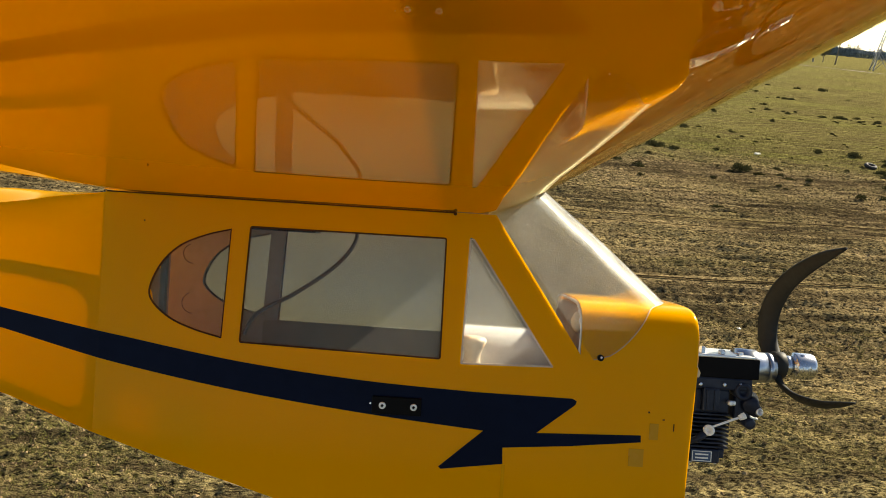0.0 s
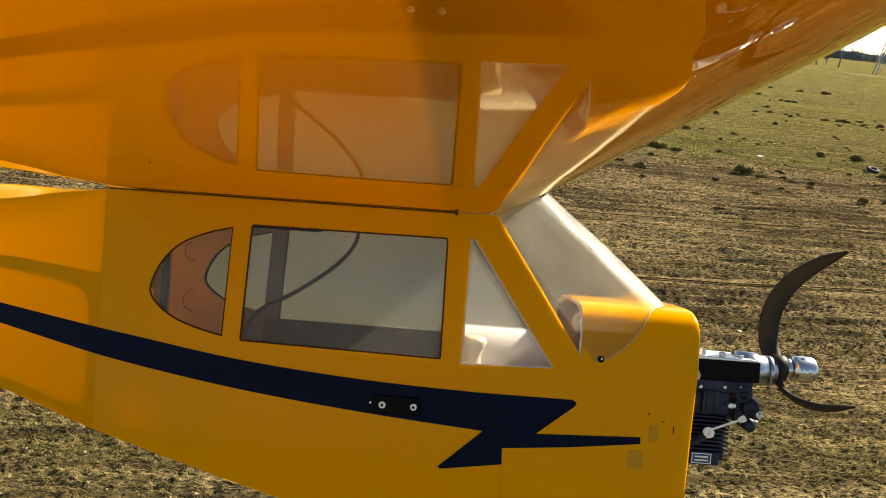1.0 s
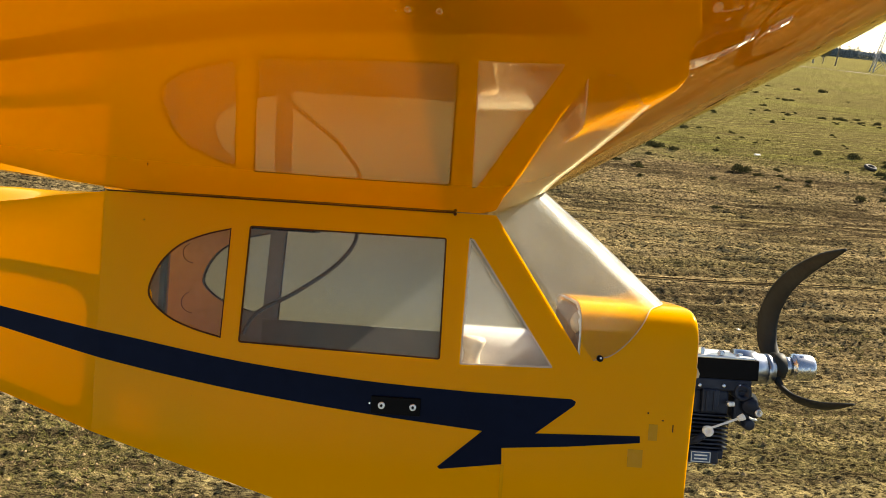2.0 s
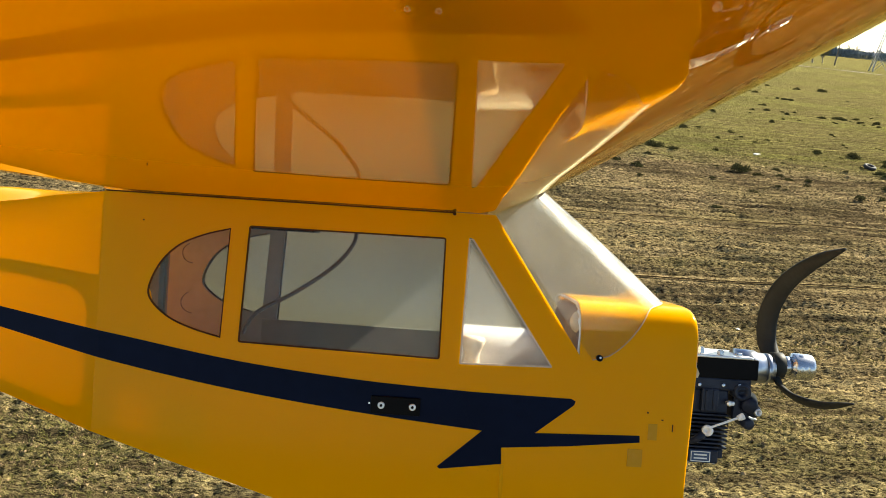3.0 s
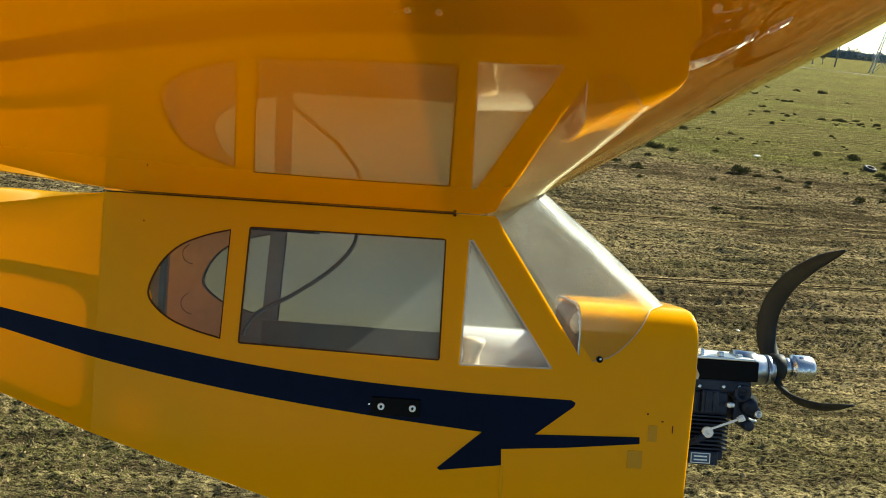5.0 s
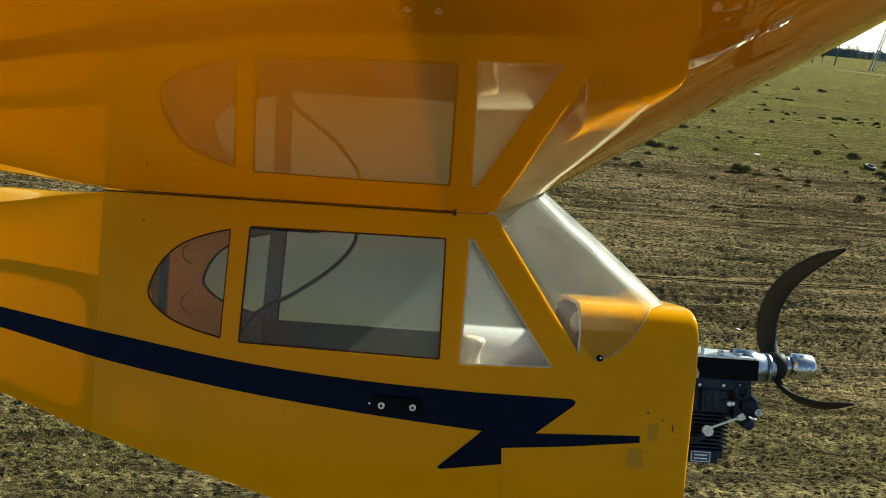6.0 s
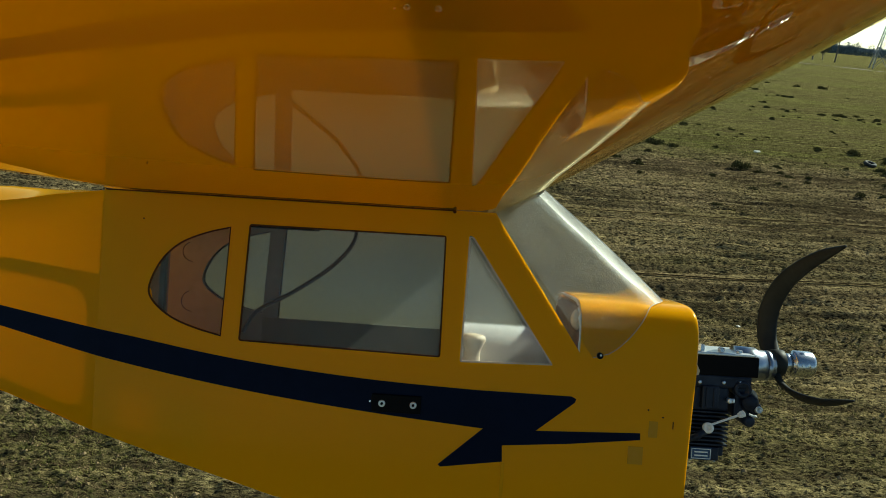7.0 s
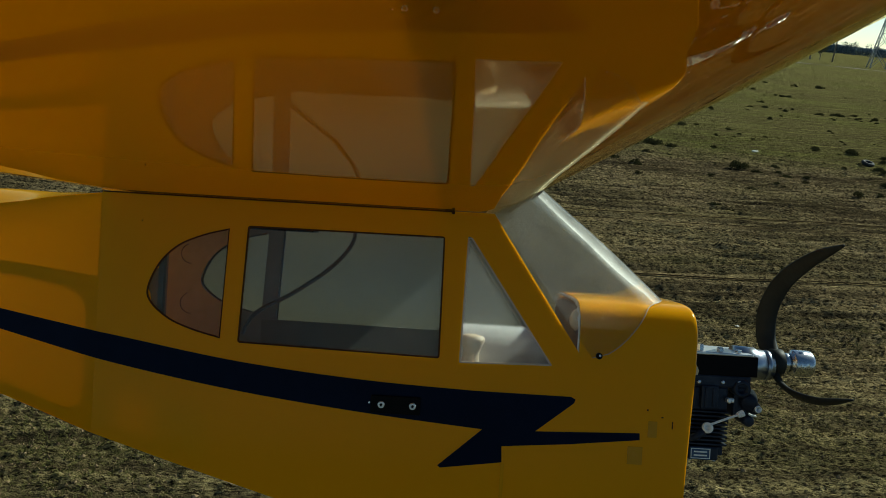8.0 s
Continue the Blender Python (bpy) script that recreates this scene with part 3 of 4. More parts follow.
rows_mesh(bm, [[(x, CENTRE_Y - 0.048, z), (x, CENTRE_Y + 0.048, z)] for x, z in ((-0.20, -0.128), (-0.05, -0.130), (0.09, -0.130))])
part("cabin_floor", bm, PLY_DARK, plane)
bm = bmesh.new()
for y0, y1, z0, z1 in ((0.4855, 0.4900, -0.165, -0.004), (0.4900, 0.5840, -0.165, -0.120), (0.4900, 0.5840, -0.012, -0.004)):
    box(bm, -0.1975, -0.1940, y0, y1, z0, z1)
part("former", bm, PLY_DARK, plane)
bm = bmesh.new()
box(bm, -0.142, -0.098, 0.565, 0.578, -0.0080, -0.0035, 0.001)
part("wing_bolt_plate", bm, BLACK, plane)
bm = bmesh.new()
box(bm, -0.150, -0.095, 0.500, 0.520, -0.0205, -0.0185, 0.0005)
part("hold_down_rail", bm, BLACK, plane)
bm = bmesh.new()
rod(bm, curve([(-0.071, 0.535, -0.010), (-0.071, 0.533, -0.026), (-0.085, 0.53, -0.045), (-0.112, 0.525, -0.066), (-0.138, 0.52, -0.082), (-0.147, 0.518, -0.098)], 8), 0.0016, 8)
part("cable", bm, CABLE, plane, "brown servo cable", True)
bm = bmesh.new()
turned(bm, (0.000, 0.543, -0.1085), (1, 0, 0), [(0, 0.010), (0.002, 0.017), (0.006, 0.0235), (0.012, 0.0250), (0.074, 0.0250), (0.081, 0.0235), (0.085, 0.017), (0.087, 0.010)], 36)
part("fuel_tank", bm, TANK, plane, "milky white plastic fuel tank", True)
bm = bmesh.new()
turned(bm, (0.0205, 0.505, -0.1200), (0.06, 0, 1), [(0, 0.0095), (0.008, 0.0085), (0.016, 0.0062), (0.021, 0.0058), (0.026, 0.0074), (0.030, 0.0090), (0.0325, 0.0082), (0.0335, 0.0040)], 22)
part("tank_fitting", bm, SERVO, plane, "beige moulded fuel tank fitting", True)

bm = bmesh.new()
vs = [bm.verts.new((x, CENTRE_Y - 0.0520, z)) for x, z in ((0.1722, -0.0890), (0.1772, -0.0990), (0.1764, -0.1020), (0.1715, -0.1025))]
ext = bmesh.ops.extrude_face_region(bm, geom=[bm.faces.new(vs)])
for g in ext["geom"]:
    if isinstance(g, bmesh.types.BMVert):
        g.co.y += 0.02
bmesh.ops.recalc_face_normals(bm, faces=bm.faces[:])
part("wood_chip", bm, PLY, plane, "bare broken corner of plywood")

# ---- wing ----
LE_X, TE_X, HINGE_X, SPAR_X = 0.0812, -0.233, -0.2130, -0.0045
WING_Y0, WING_Y1 = -0.45, 1.52


def airfoil():
    """Lower and upper lines of a flat-bottomed section with a raised nose, from the leading edge to the trailing edge."""
    low = [tuple(p) for p in curve([(0.0812, 0.0375), (0.0785, 0.0300), (0.0700, 0.0225), (0.0600, 0.0160), (0.0500, 0.0102), (0.0400, 0.0050), (0.0300, 0.0013), (0.0200, 0.0)], 4)]
    low += [(x, 0.0) for x in (0.0, SPAR_X, -0.05, -0.10, -0.15, -0.20, HINGE_X, TE_X)]
    up = [tuple(p) for p in curve([(0.0812, 0.0375), (0.0790, 0.0440), (0.0680, 0.0515), (0.0400, 0.0585), (0.0, 0.0590), (-0.06, 0.0510), (-0.12, 0.0365), (-0.18, 0.0180), (TE_X, 0.0020)], 4)]
    return low, up


LOW, UP = airfoil()


def span_skin(bm, pts, ys):
    rows_mesh(bm, [[(x, y, z) for x, z in pts] for y in ys])


bm = bmesh.new()
ys = [WING_Y0, 0.0, 0.48, 0.535, 0.59, 1.1, WING_Y1]
span_skin(bm, [p for p in LOW if p[0] > HINGE_X + 0.001] + [(HINGE_X + 0.0006, 0.0)], ys)
wing = part("wing_underside", outward(bm, (0, CENTRE_Y, 5.0)), WING_FILM, plane, "glossy yellow film wing underside", True)
bm = bmesh.new()
span_skin(bm, [p for p in UP if p[0] > HINGE_X + 0.001] + [(HINGE_X + 0.0006, 0.0045)], ys)
part("wing_upper_skin", outward(bm, (0, CENTRE_Y, -5.0)), WING_FILM, wing, smooth=True)
bm = bmesh.new()
front_low = [p for p in LOW if p[0] > SPAR_X]
front_up = [p for p in UP if p[0] > SPAR_X]
span_skin(bm, [(min(x, LE_X - 0.0015), z + 0.0015) for x, z in front_low] + [(SPAR_X, 0.0015)], ys)
span_skin(bm, [(min(x, LE_X - 0.0015), z - 0.0015) for x, z in front_up[1:]] + [(SPAR_X, front_up[-1][1] - 0.0015)], ys)
part("leading_edge_sheeting", bm, BALSA, wing)
bm = bmesh.new()
box(bm, SPAR_X - 0.001, SPAR_X + 0.006, WING_Y0 + 0.01, WING_Y1 - 0.01, 0.0016, 0.040)
part("spar", bm, BALSA, wing)
bm = bmesh.new()
box(bm, HINGE_X + 0.0002, HINGE_X + 0.005, WING_Y0 + 0.01, WING_Y1 - 0.01, 0.0010, 0.0048)
part("rear_spar", bm, BALSA, wing)
for y0, y1 in ((WING_Y0, 0.470), (0.600, WING_Y1)):
    bm = bmesh.new()
    ring = [(HINGE_X - 0.0010, 0.0), (TE_X, 0.0008), (TE_X, 0.0020), (HINGE_X - 0.0010, 0.0045)]
    vs = rows_mesh(bm, [[(x, y, z) for x, z in ring] for y in (y0, y1)], True)
    bm.faces.new(vs[0])
    bm.faces.new(vs[-1][::-1])
    part("aileron", bm, WING_FILM, wing, "yellow strip aileron")
bm = bmesh.new()
ring = [(HINGE_X - 0.0002, 0.0), (TE_X, 0.0002), (TE_X, 0.0020), (HINGE_X - 0.0002, 0.0045)]
vs = rows_mesh(bm, [[(x, y, z) for x, z in ring] for y in (0.472, 0.598)], True)
bm.faces.new(vs[0])
bm.faces.new(vs[-1][::-1])
part("trailing_edge_centre", bm, WING_FILM, wing)
for y in (WING_Y0, WING_Y1):
    bm = bmesh.new()
    vs = [bm.verts.new((x, y, z)) for x, z in LOW + UP[::-1][:-1]]
    f = bm.faces.new(vs)
    part("wing_tip", bm, WING_FILM, wing)

# ---- engine ----
AX, AZ = CENTRE_Y, -0.1003
SHAFT_Z = -0.0975
bm = bmesh.new()
# The mount's black also holds the shade of the recess under its beam.
box(bm, 0.1740, 0.2330, AX - 0.0172, AX + 0.0172, -0.1075, -0.0925, 0.0008)
box(bm, 0.1745, 0.1800, AX - 0.0230, AX + 0.0230, -0.1180, -0.0900, 0.0012)
engine = part("engine", bm, BLACK, plane, "dark inverted model engine on a black mount")
bm = bmesh.new()
# Top ledge of the mount beam, its sunlit look put into bright metal.
box(bm, 0.1745, 0.2290, AX - 0.0180, AX + 0.0180, -0.0926, -0.0898, 0.0007)
for v in bm.verts:
    if v.co.z > -0.0912 and v.co.x > 0.21:
        v.co.z -= 0.0010
part("lit_mount_ledge", bm, ALLOY, engine, "mount beam ledge, its lit top put into bright alloy")
for x, h in ((0.2056, 0.0030), (0.1912, 0.0046), (0.2190, 0.0018)):
    bm = bmesh.new()
    turned(bm, (x, AX - 0.0140, -0.0900), (0, 0, 1), [(0, 0.0026), (h * 0.8, 0.0026), (h, 0.0018)], 6)
    part("mounting_bolt", bm, STEEL, engine, "steel mounting bolt head")
bm = bmesh.new()
turned(bm, (0.2210, AX, AZ), (1, 0, 0), [(0, 0.0135), (0.0150, 0.0130), (0.0168, 0.0116), (0.0215, 0.0113), (0.0218, 0.0104), (0.0232, 0.0104)], 32)
part("front_housing", bm, HOUSING, engine, "bright turned front housing", True)
bm = bmesh.new()
turned(bm, (0.2436, AX, AZ), (1, 0, 0), [(0, 0.0104), (0.0004, 0.0112), (0.0030, 0.0114), (0.0033, 0.0108), (0.0056, 0.0108), (0.0060, 0.0098)], 32)
part("drive_washer", bm, HOUSING, engine, "polished steel drive washer", True)
bm = bmesh.new()
box(bm, 0.1860, 0.2290, AX - 0.0165, AX + 0.0165, -0.1165, -0.1070, 0.0016)
box(bm, 0.1880, 0.2140, AX - 0.0140, AX + 0.0140, -0.1345, -0.1160, 0.0018)
part("crankcase", bm, CAST, engine)
bm = bmesh.new()
box(bm, 0.1925, 0.2054, AX - 0.0182, AX - 0.0130, -0.1325, -0.1150, 0.0012)
box(bm, 0.1950, 0.1970, AX - 0.0190, AX - 0.0150, -0.1310, -0.1165, 0.0005)
box(bm, 0.2005, 0.2025, AX - 0.0190, AX - 0.0150, -0.1310, -0.1165, 0.0005)
part("transfer_cover", bm, CAST, engine)
for x, z in ((0.1905, -0.1128), (0.2080, -0.1122), (0.2200, -0.1118)):
    bm = bmesh.new()
    turned(bm, (x, AX - 0.0180, z), (0, 1, 0), [(0, 0.0008), (0.0003, 0.0014), (0.002, 0.0014)], 10)
    part("case_screw", bm, STEEL, engine)
bm = bmesh.new()
turned(bm, (0.2005, AX, -0.1335), (0, 0, -1), [(0, 0.0100), (0.028, 0.0100)], 24)
part("cylinder", bm, CAST, engine, "", True)
for i in range(9):
    bm = bmesh.new()
    z = -0.1352 - i * 0.0030
    box(bm, 0.1862, 0.2146, AX - 0.0148, AX + 0.0148, z - 0.0007, z + 0.0007, 0.0003)
    part("cooling_fin", bm, CAST, engine)
bm = bmesh.new()
box(bm, 0.1868, 0.2090, AX - 0.0150, AX + 0.0150, -0.1712, -0.1608, 0.0014)
box(bm, 0.2080, 0.2132, AX - 0.0120, AX + 0.0120, -0.1680, -0.1608, 0.0010)
part("cylinder_head", bm, CAST, engine)
for x in (0.1890, 0.2070):
    bm = bmesh.new()
    turned(bm, (x, AX - 0.0105, -0.1725), (0, 0, 1), [(0, 0.0012), (0.0004, 0.0017), (0.002, 0.0017)], 10)
    part("head_screw", bm, STEEL, engine)
bm = bmesh.new()
box(bm, 0.1878, 0.2030, AX - 0.0156, AX - 0.0149, -0.1702, -0.1617)
part("badge", bm, BADGE, engine, "blue badge with white frame and bars")
bm = bmesh.new()
y0, y1 = AX - 0.0160, AX - 0.0155
for x0, x1, z0, z1 in ((0.1883, 0.2025, -0.1627, -0.1622), (0.1883, 0.2025, -0.1697, -0.1692), (0.1883, 0.1888, -0.1697, -0.1622), (0.2020, 0.2025, -0.1697, -0.1622),
                       (0.1906, 0.2002, -0.1678, -0.1668), (0.1906, 0.2002, -0.1652, -0.1642)):
    box(bm, x0, x1, y0, y1, z0, z1)
part("badge_marks", bm, WHITE, engine)
# carburettor with barrel, intake and throttle arm
bm = bmesh.new()
turned(bm, (0.2222, AX - 0.0185, -0.1165), (0.05, 1, 0), [(0.004, 0.0015), (0.004, 0.0032), (0.0, 0.0036), (0.0, 0.0055), (0.0010, 0.0064), (0.030, 0.0064)], 24)
part("crankcase_intake", bm, CAST, engine, "", True)
bm = bmesh.new()
box(bm, 0.2180, 0.2310, AX - 0.0130, AX + 0.0100, -0.1390, -0.1190, 0.0028)
part("carburettor", bm, CAST, engine)
bm = bmesh.new()
turned(bm, (0.2275, AX - 0.0185, -0.1265), (0.35, 1, 0.1), [(0, 0.0045), (0.0015, 0.0062), (0.018, 0.0066)], 22)
part("throttle_barrel", bm, CAST, engine, "", True)
bm = bmesh.new()
turned(bm, (0.2338, AX - 0.0205, -0.1302), (-0.1, 1, 0), [(0.003, 0.0006), (0.003, 0.0015), (0.0, 0.0016), (0.0, 0.0026), (0.003, 0.0028)], 18)
part("needle_valve", bm, ALLOY, engine, "bright needle valve collar", True)
bm = bmesh.new()
turned(bm, (0.2330, AX - 0.0175, -0.1302), (-0.1, 1, 0), [(0, 0.0036), (0.0014, 0.0048), (0.020, 0.0050)], 20)
part("needle_body", bm, CAST, engine, "", True)
bm = bmesh.new()
turned(bm, (0.2290, AX - 0.0180, -0.1400), (-0.1, 1, 0.05), [(0, 0.0028), (0.0008, 0.0040), (0.016, 0.0040)], 18)
part("fuel_inlet", bm, CAST, engine, "", True)
bm = bmesh.new()
box(bm, 0.2105, 0.2165, AX - 0.0195, AX - 0.0165, -0.1268, -0.1232, 0.0010)
turned(bm, (0.2125, AX - 0.0205, -0.1250), (0, 1, 0), [(0, 0.0012), (0.0006, 0.0020), (0.004, 0.0020)], 12)
part("throttle_arm", bm, ALLOY, engine, "bright throttle arm")
bm = bmesh.new()
rod(bm, [(0.1985, AX - 0.0235, -0.1422), (0.2190, AX - 0.0225, -0.1340)], 0.0009, 8)
part("throttle_rod", bm, WHITE, engine, "thin white throttle rod")
bm = bmesh.new()
turned(bm, (0.1958, AX - 0.0255, -0.1443), (0.25, 1, -0.2), [(0.0016, 0.0004), (0.0016, 0.0014), (0.0, 0.0017), (0.0, 0.0032), (0.0008, 0.0040), (0.0040, 0.0040), (0.0045, 0.003)], 18)
part("clevis", bm, WHITE, engine, "white nylon clevis ring", True)
bm = bmesh.new()
rod(bm, [(0.1950, AX - 0.0225, -0.1465), (0.1885, AX - 0.0215, -0.1525), (0.1800, AX - 0.0200, -0.1560)], [0.0030, 0.0026, 0.0016], 10)
part("ball_link", bm, CAST, engine, "", True)
bm = bmesh.new()
turned(bm, (0.2175, AX - 0.0228, -0.1347), (1, 0.05, 0.45), [(0, 0.0010), (0.0005, 0.0020), (0.0020, 0.0020), (0.0022, 0.0024), (0.0050, 0.0024), (0.0054, 0.0014)], 14)
part("rod_end", bm, WHITE, engine)

# ---- propeller ----
bm = bmesh.new()
turned(bm, (0.2490, AX, SHAFT_Z), (1, 0, 0), [(0, 0.0085), (0.0010, 0.0098), (0.0082, 0.0098), (0.0090, 0.0085)], 26)
prop = part("propeller", bm, PROP, plane, "black two-bladed propeller with swept blades", True)


def blade(sweep, chord):
    """A twisted, tapered blade along a swept line in the propeller's disc."""
    bm = bmesh.new()
    line = curve([Vector((0, y, z)) for y, z in sweep], 6)
    n = len(line)
    rings = []
    for i, p in enumerate(line):
        t = i / (n - 1)
        w = (line[min(i + 1, n - 1)] - line[max(i - 1, 0)]).normalized()
        across = Vector((0, -w.z, w.y))
        tw = radians(62 - 44 * t)
        flat = across * math.cos(tw) + Vector((1, 0, 0)) * math.sin(tw)
        nrm = w.cross(flat)
        c = chord * (0.66 + 1.3 * t - 1.75 * t * t) * (1 - max(0, t - 0.88) * 4)
        h = 0.0022 * (1 - 0.75 * t) + 0.0004
        base = Vector((0.2520, AX, SHAFT_Z)) + p
        rings.append([bm.verts.new(base + flat * c * math.cos(a) * 0.5 + nrm * h * math.sin(a)) for a in [2 * math.pi * k / 12 for k in range(12)]])
    for a, b in zip(rings, rings[1:]):
        for i in range(12):
            bm.faces.new((a[i], a[(i + 1) % 12], b[(i + 1) % 12], b[i]))
    bm.faces.new(rings[0][::-1])
    bm.faces.new(rings[-1])
    bmesh.ops.recalc_face_normals(bm, faces=bm.faces[:])
    return bm


part("blade", blade([(0.003, 0.004), (0.016, 0.018), (0.014, 0.040), (-0.008, 0.062), (-0.046, 0.079), (-0.084, 0.089)], 0.0168), PROP, prop, smooth=True)
part("blade", blade([(-0.002, -0.005), (-0.012, -0.013), (-0.036, -0.017), (-0.070, -0.014), (-0.105, -0.005)], 0.009), PROP, prop, smooth=True)
bm = bmesh.new()
turned(bm, (0.2575, AX, SHAFT_Z), (1, 0, 0), [(0, 0.0068), (0.0003, 0.0074), (0.0060, 0.0074)], 24)
turned(bm, (0.2630, AX, SHAFT_Z), (1, 0, 0), [(0, 0.0074), (0.0014, 0.0074), (0.0017, 0.0096), (0.0028, 0.0100), (0.0140, 0.0099), (0.0158, 0.0094), (0.0172, 0.0078), (0.0178, 0.0060), (0.0172, 0.0050), (0.0172, 0.0010)], 30)
turned(bm, (0.2680, AX, SHAFT_Z), (1, 0, 0), [(0, 0.0099), (0.0002, 0.0106), (0.0062, 0.0106), (0.0064, 0.0099)], 6)
part("prop_nut", bm, STEEL, prop, "polished aluminium propeller nut", True)

# ---- the field ----
RUTS = [((3.4, 21.2), (24.0, 24.3)), ((3.4, 20.3), (24.0, 23.4)), ((3.2, 15.5), (18.2, 17.8))]


def beside_rut(x, y):
    """0 on a wheel rut, rising to 1 half a metre beside it."""
    near = 9.0
    for (x0, y0), (x1, y1) in RUTS:
        ux, uy = x1 - x0, y1 - y0
        t = max(0.0, min(1.0, ((x - x0) * ux + (y - y0) * uy) / (ux * ux + uy * uy)))
        near = min(near, math.hypot(x - x0 - t * ux, y - y0 - t * uy))
    return max(0.0, min(1.0, (near - 0.12) / 0.22))


ROW_COS, ROW_SIN = math.cos(ROW_TURN), math.sin(ROW_TURN)


def ground_height(x, y):
    r = math.hypot(x, y)
    u, w = x * ROW_COS + y * ROW_SIN, y * ROW_COS - x * ROW_SIN
    near = math.exp(-(r / 55.0) ** 2)
    near *= max(0.0, min(1.0, r - 5.0))
    v = 0.05 * noise.noise((x * 0.8, y * 0.8, 0.0))
    if r < 90:
        v += near * (0.030 * noise.noise((u * 1.6, w * 4.6, 3.0)) + 0.060 * abs(noise.noise((u * 3.6, w * 10.0, 5.0))) + 0.045 * noise.noise((u * 8.0, w * 19.0, 8.0)))
    v += 0.05 * near ** 0.4 * noise.noise((x * 1.1, y * 1.1, 6.0))
    if 9 < y < 42 and r < 60:
        band = max(0.0, min(1.0, (y - 9) / 5.0, (42 - y) / 8.0))
        v += 0.085 * band * math.sin(2 * math.pi * (y * ROW_COS - x * ROW_SIN + 0.22 * noise.noise((x * 0.3, y * 0.3, 12.0))) / 0.62)
    if 2 < x < 23 and 14 < y < 33:
        b = beside_rut(x, y)
        v = v * (0.12 + 0.88 * b) + 0.03 * (1 - b)
    v += (1 - near) * (0.12 * noise.noise((u * 0.35, w * 0.9, 2.0)) + 0.22 * noise.noise((u * 0.10, w * 0.34, 7.0)))
    return v * max(0.0, min(1.0, 2.0 - r / 160.0)) + 0.12 * noise.noise((x * 0.02, y * 0.02, 9.0))


angles = []
a = 0.0
while a < 360:
    angles.append(a)
    a += 0.19 if 5 <= a < 42 else 0.25 if 318 <= a < 342 else 0.6 if a < 64 or a > 296 else 0.9
radii = [1.0]
while radii[-1] < 4800:
    r = radii[-1]
    radii.append(r * (1.15 if r < 5 else 1.0042 if r < 42 else 1.012 if r < 100 else 1.05))
verts = [(0.0, 0.0, ground_height(0, 0))]
for r in radii:
    for a in angles:
        x, y = r * math.sin(radians(a)), r * math.cos(radians(a))
        verts.append((x, y, ground_height(x, y)))
n = len(angles)
faces = [(0, 1 + (i + 1) % n, 1 + i) for i in range(n)]
for j in range(len(radii) - 1):
    p, q = 1 + j * n, 1 + (j + 1) * n
    faces += [(p + i, p + (i + 1) % n, q + (i + 1) % n, q + i) for i in range(n)]
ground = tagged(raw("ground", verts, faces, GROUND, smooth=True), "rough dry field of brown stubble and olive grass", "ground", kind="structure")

# dry grass and stubble over the nearer field
rng = random.Random(4)
verts, faces = [], []
for k in range(52000):
    right = rng.random() < 0.86
    d = 7.2 + 43 * rng.random() ** 1.5 if right else 6.6 + 5 * rng.random()
    a = radians(rng.uniform(7, 39) if right else rng.uniform(-39, -20))
    if k % 4 == 0:
        d, a = 4 + 40 * rng.random() ** 0.6, rng.uniform(0, 2 * math.pi)
    x0, y0 = d * math.sin(a), d * math.cos(a)
    lush = noise.noise((x0 * 0.35, y0 * 0.35, 1.0)) + 0.5 * noise.noise((x0 * 1.3, y0 * 1.3, 4.0))
    if lush < -0.28:
        continue
    z0 = ground_height(x0, y0)
    size = rng.uniform(0.6, 1.2) * (1.0 + 0.7 * lush) * (0.50 + d / 32) * (0.6 if 15 < y0 < 33 else 1.0)
    turn = rng.uniform(0, 6.283)
    for b in range(4):
        t = turn + rng.uniform(-1.2, 1.2)
        r = rng.uniform(0.0, 0.035)
        px, py = x0 + r * math.cos(t), y0 + r * math.sin(t)
        lean = rng.uniform(0.03, 0.08) * size
        h = rng.uniform(0.008, 0.045) * size
        w = rng.uniform(0.003, 0.0065) * size
        i = len(verts)
        verts += [(px - w * math.sin(t), py + w * math.cos(t), z0 - 0.01), (px + w * math.sin(t), py - w * math.cos(t), z0 - 0.01),
                  (px + lean * math.cos(t), py + lean * math.sin(t), z0 + h)]
        faces.append((i, i + 1, i + 2))
tagged(raw("dry_grass", verts, faces, GRASS), "short dry grass and stubble on the field", "grass", kind="stuff")


# loose clods of soil and stubble between the grass
rng = random.Random(6)
verts, faces = [], []
for k in range(26000):
    right = rng.random() < 0.86
    d = 7.2 + 36 * rng.random() ** 1.5 if right else 6.6 + 5 * rng.random()
    a = radians(rng.uniform(7, 39) if right else rng.uniform(-39, -20))
    if k % 4 == 0:
        d, a = 4 + 36 * rng.random() ** 0.6, rng.uniform(0, 2 * math.pi)
    x0, y0 = d * math.sin(a), d * math.cos(a)
    z0 = ground_height(x0, y0)
    r = rng.uniform(0.008, 0.022) * (1.8 if rng.random() < 0.06 else 1.0) * (0.8 + d / 45)
    i = len(verts)
    turn = rng.uniform(0, 6.283)
    for q in range(5):
        t = turn + q * 1.2566
        m = r * rng.uniform(0.7, 1.4)
        verts.append((x0 + m * math.cos(t), y0 + m * math.sin(t), z0 - 0.008))
    verts.append((x0 + r * rng.uniform(-0.4, 0.4), y0 + r * rng.uniform(-0.4, 0.4), z0 + r * rng.uniform(0.3, 0.8)))
    for q in range(5):
        faces.append((i + q, i + (q + 1) % 5, i + 5))
tagged(raw("soil_clods", verts, faces, CLOD), "loose brown clods of soil on the field", "soil", kind="stuff")

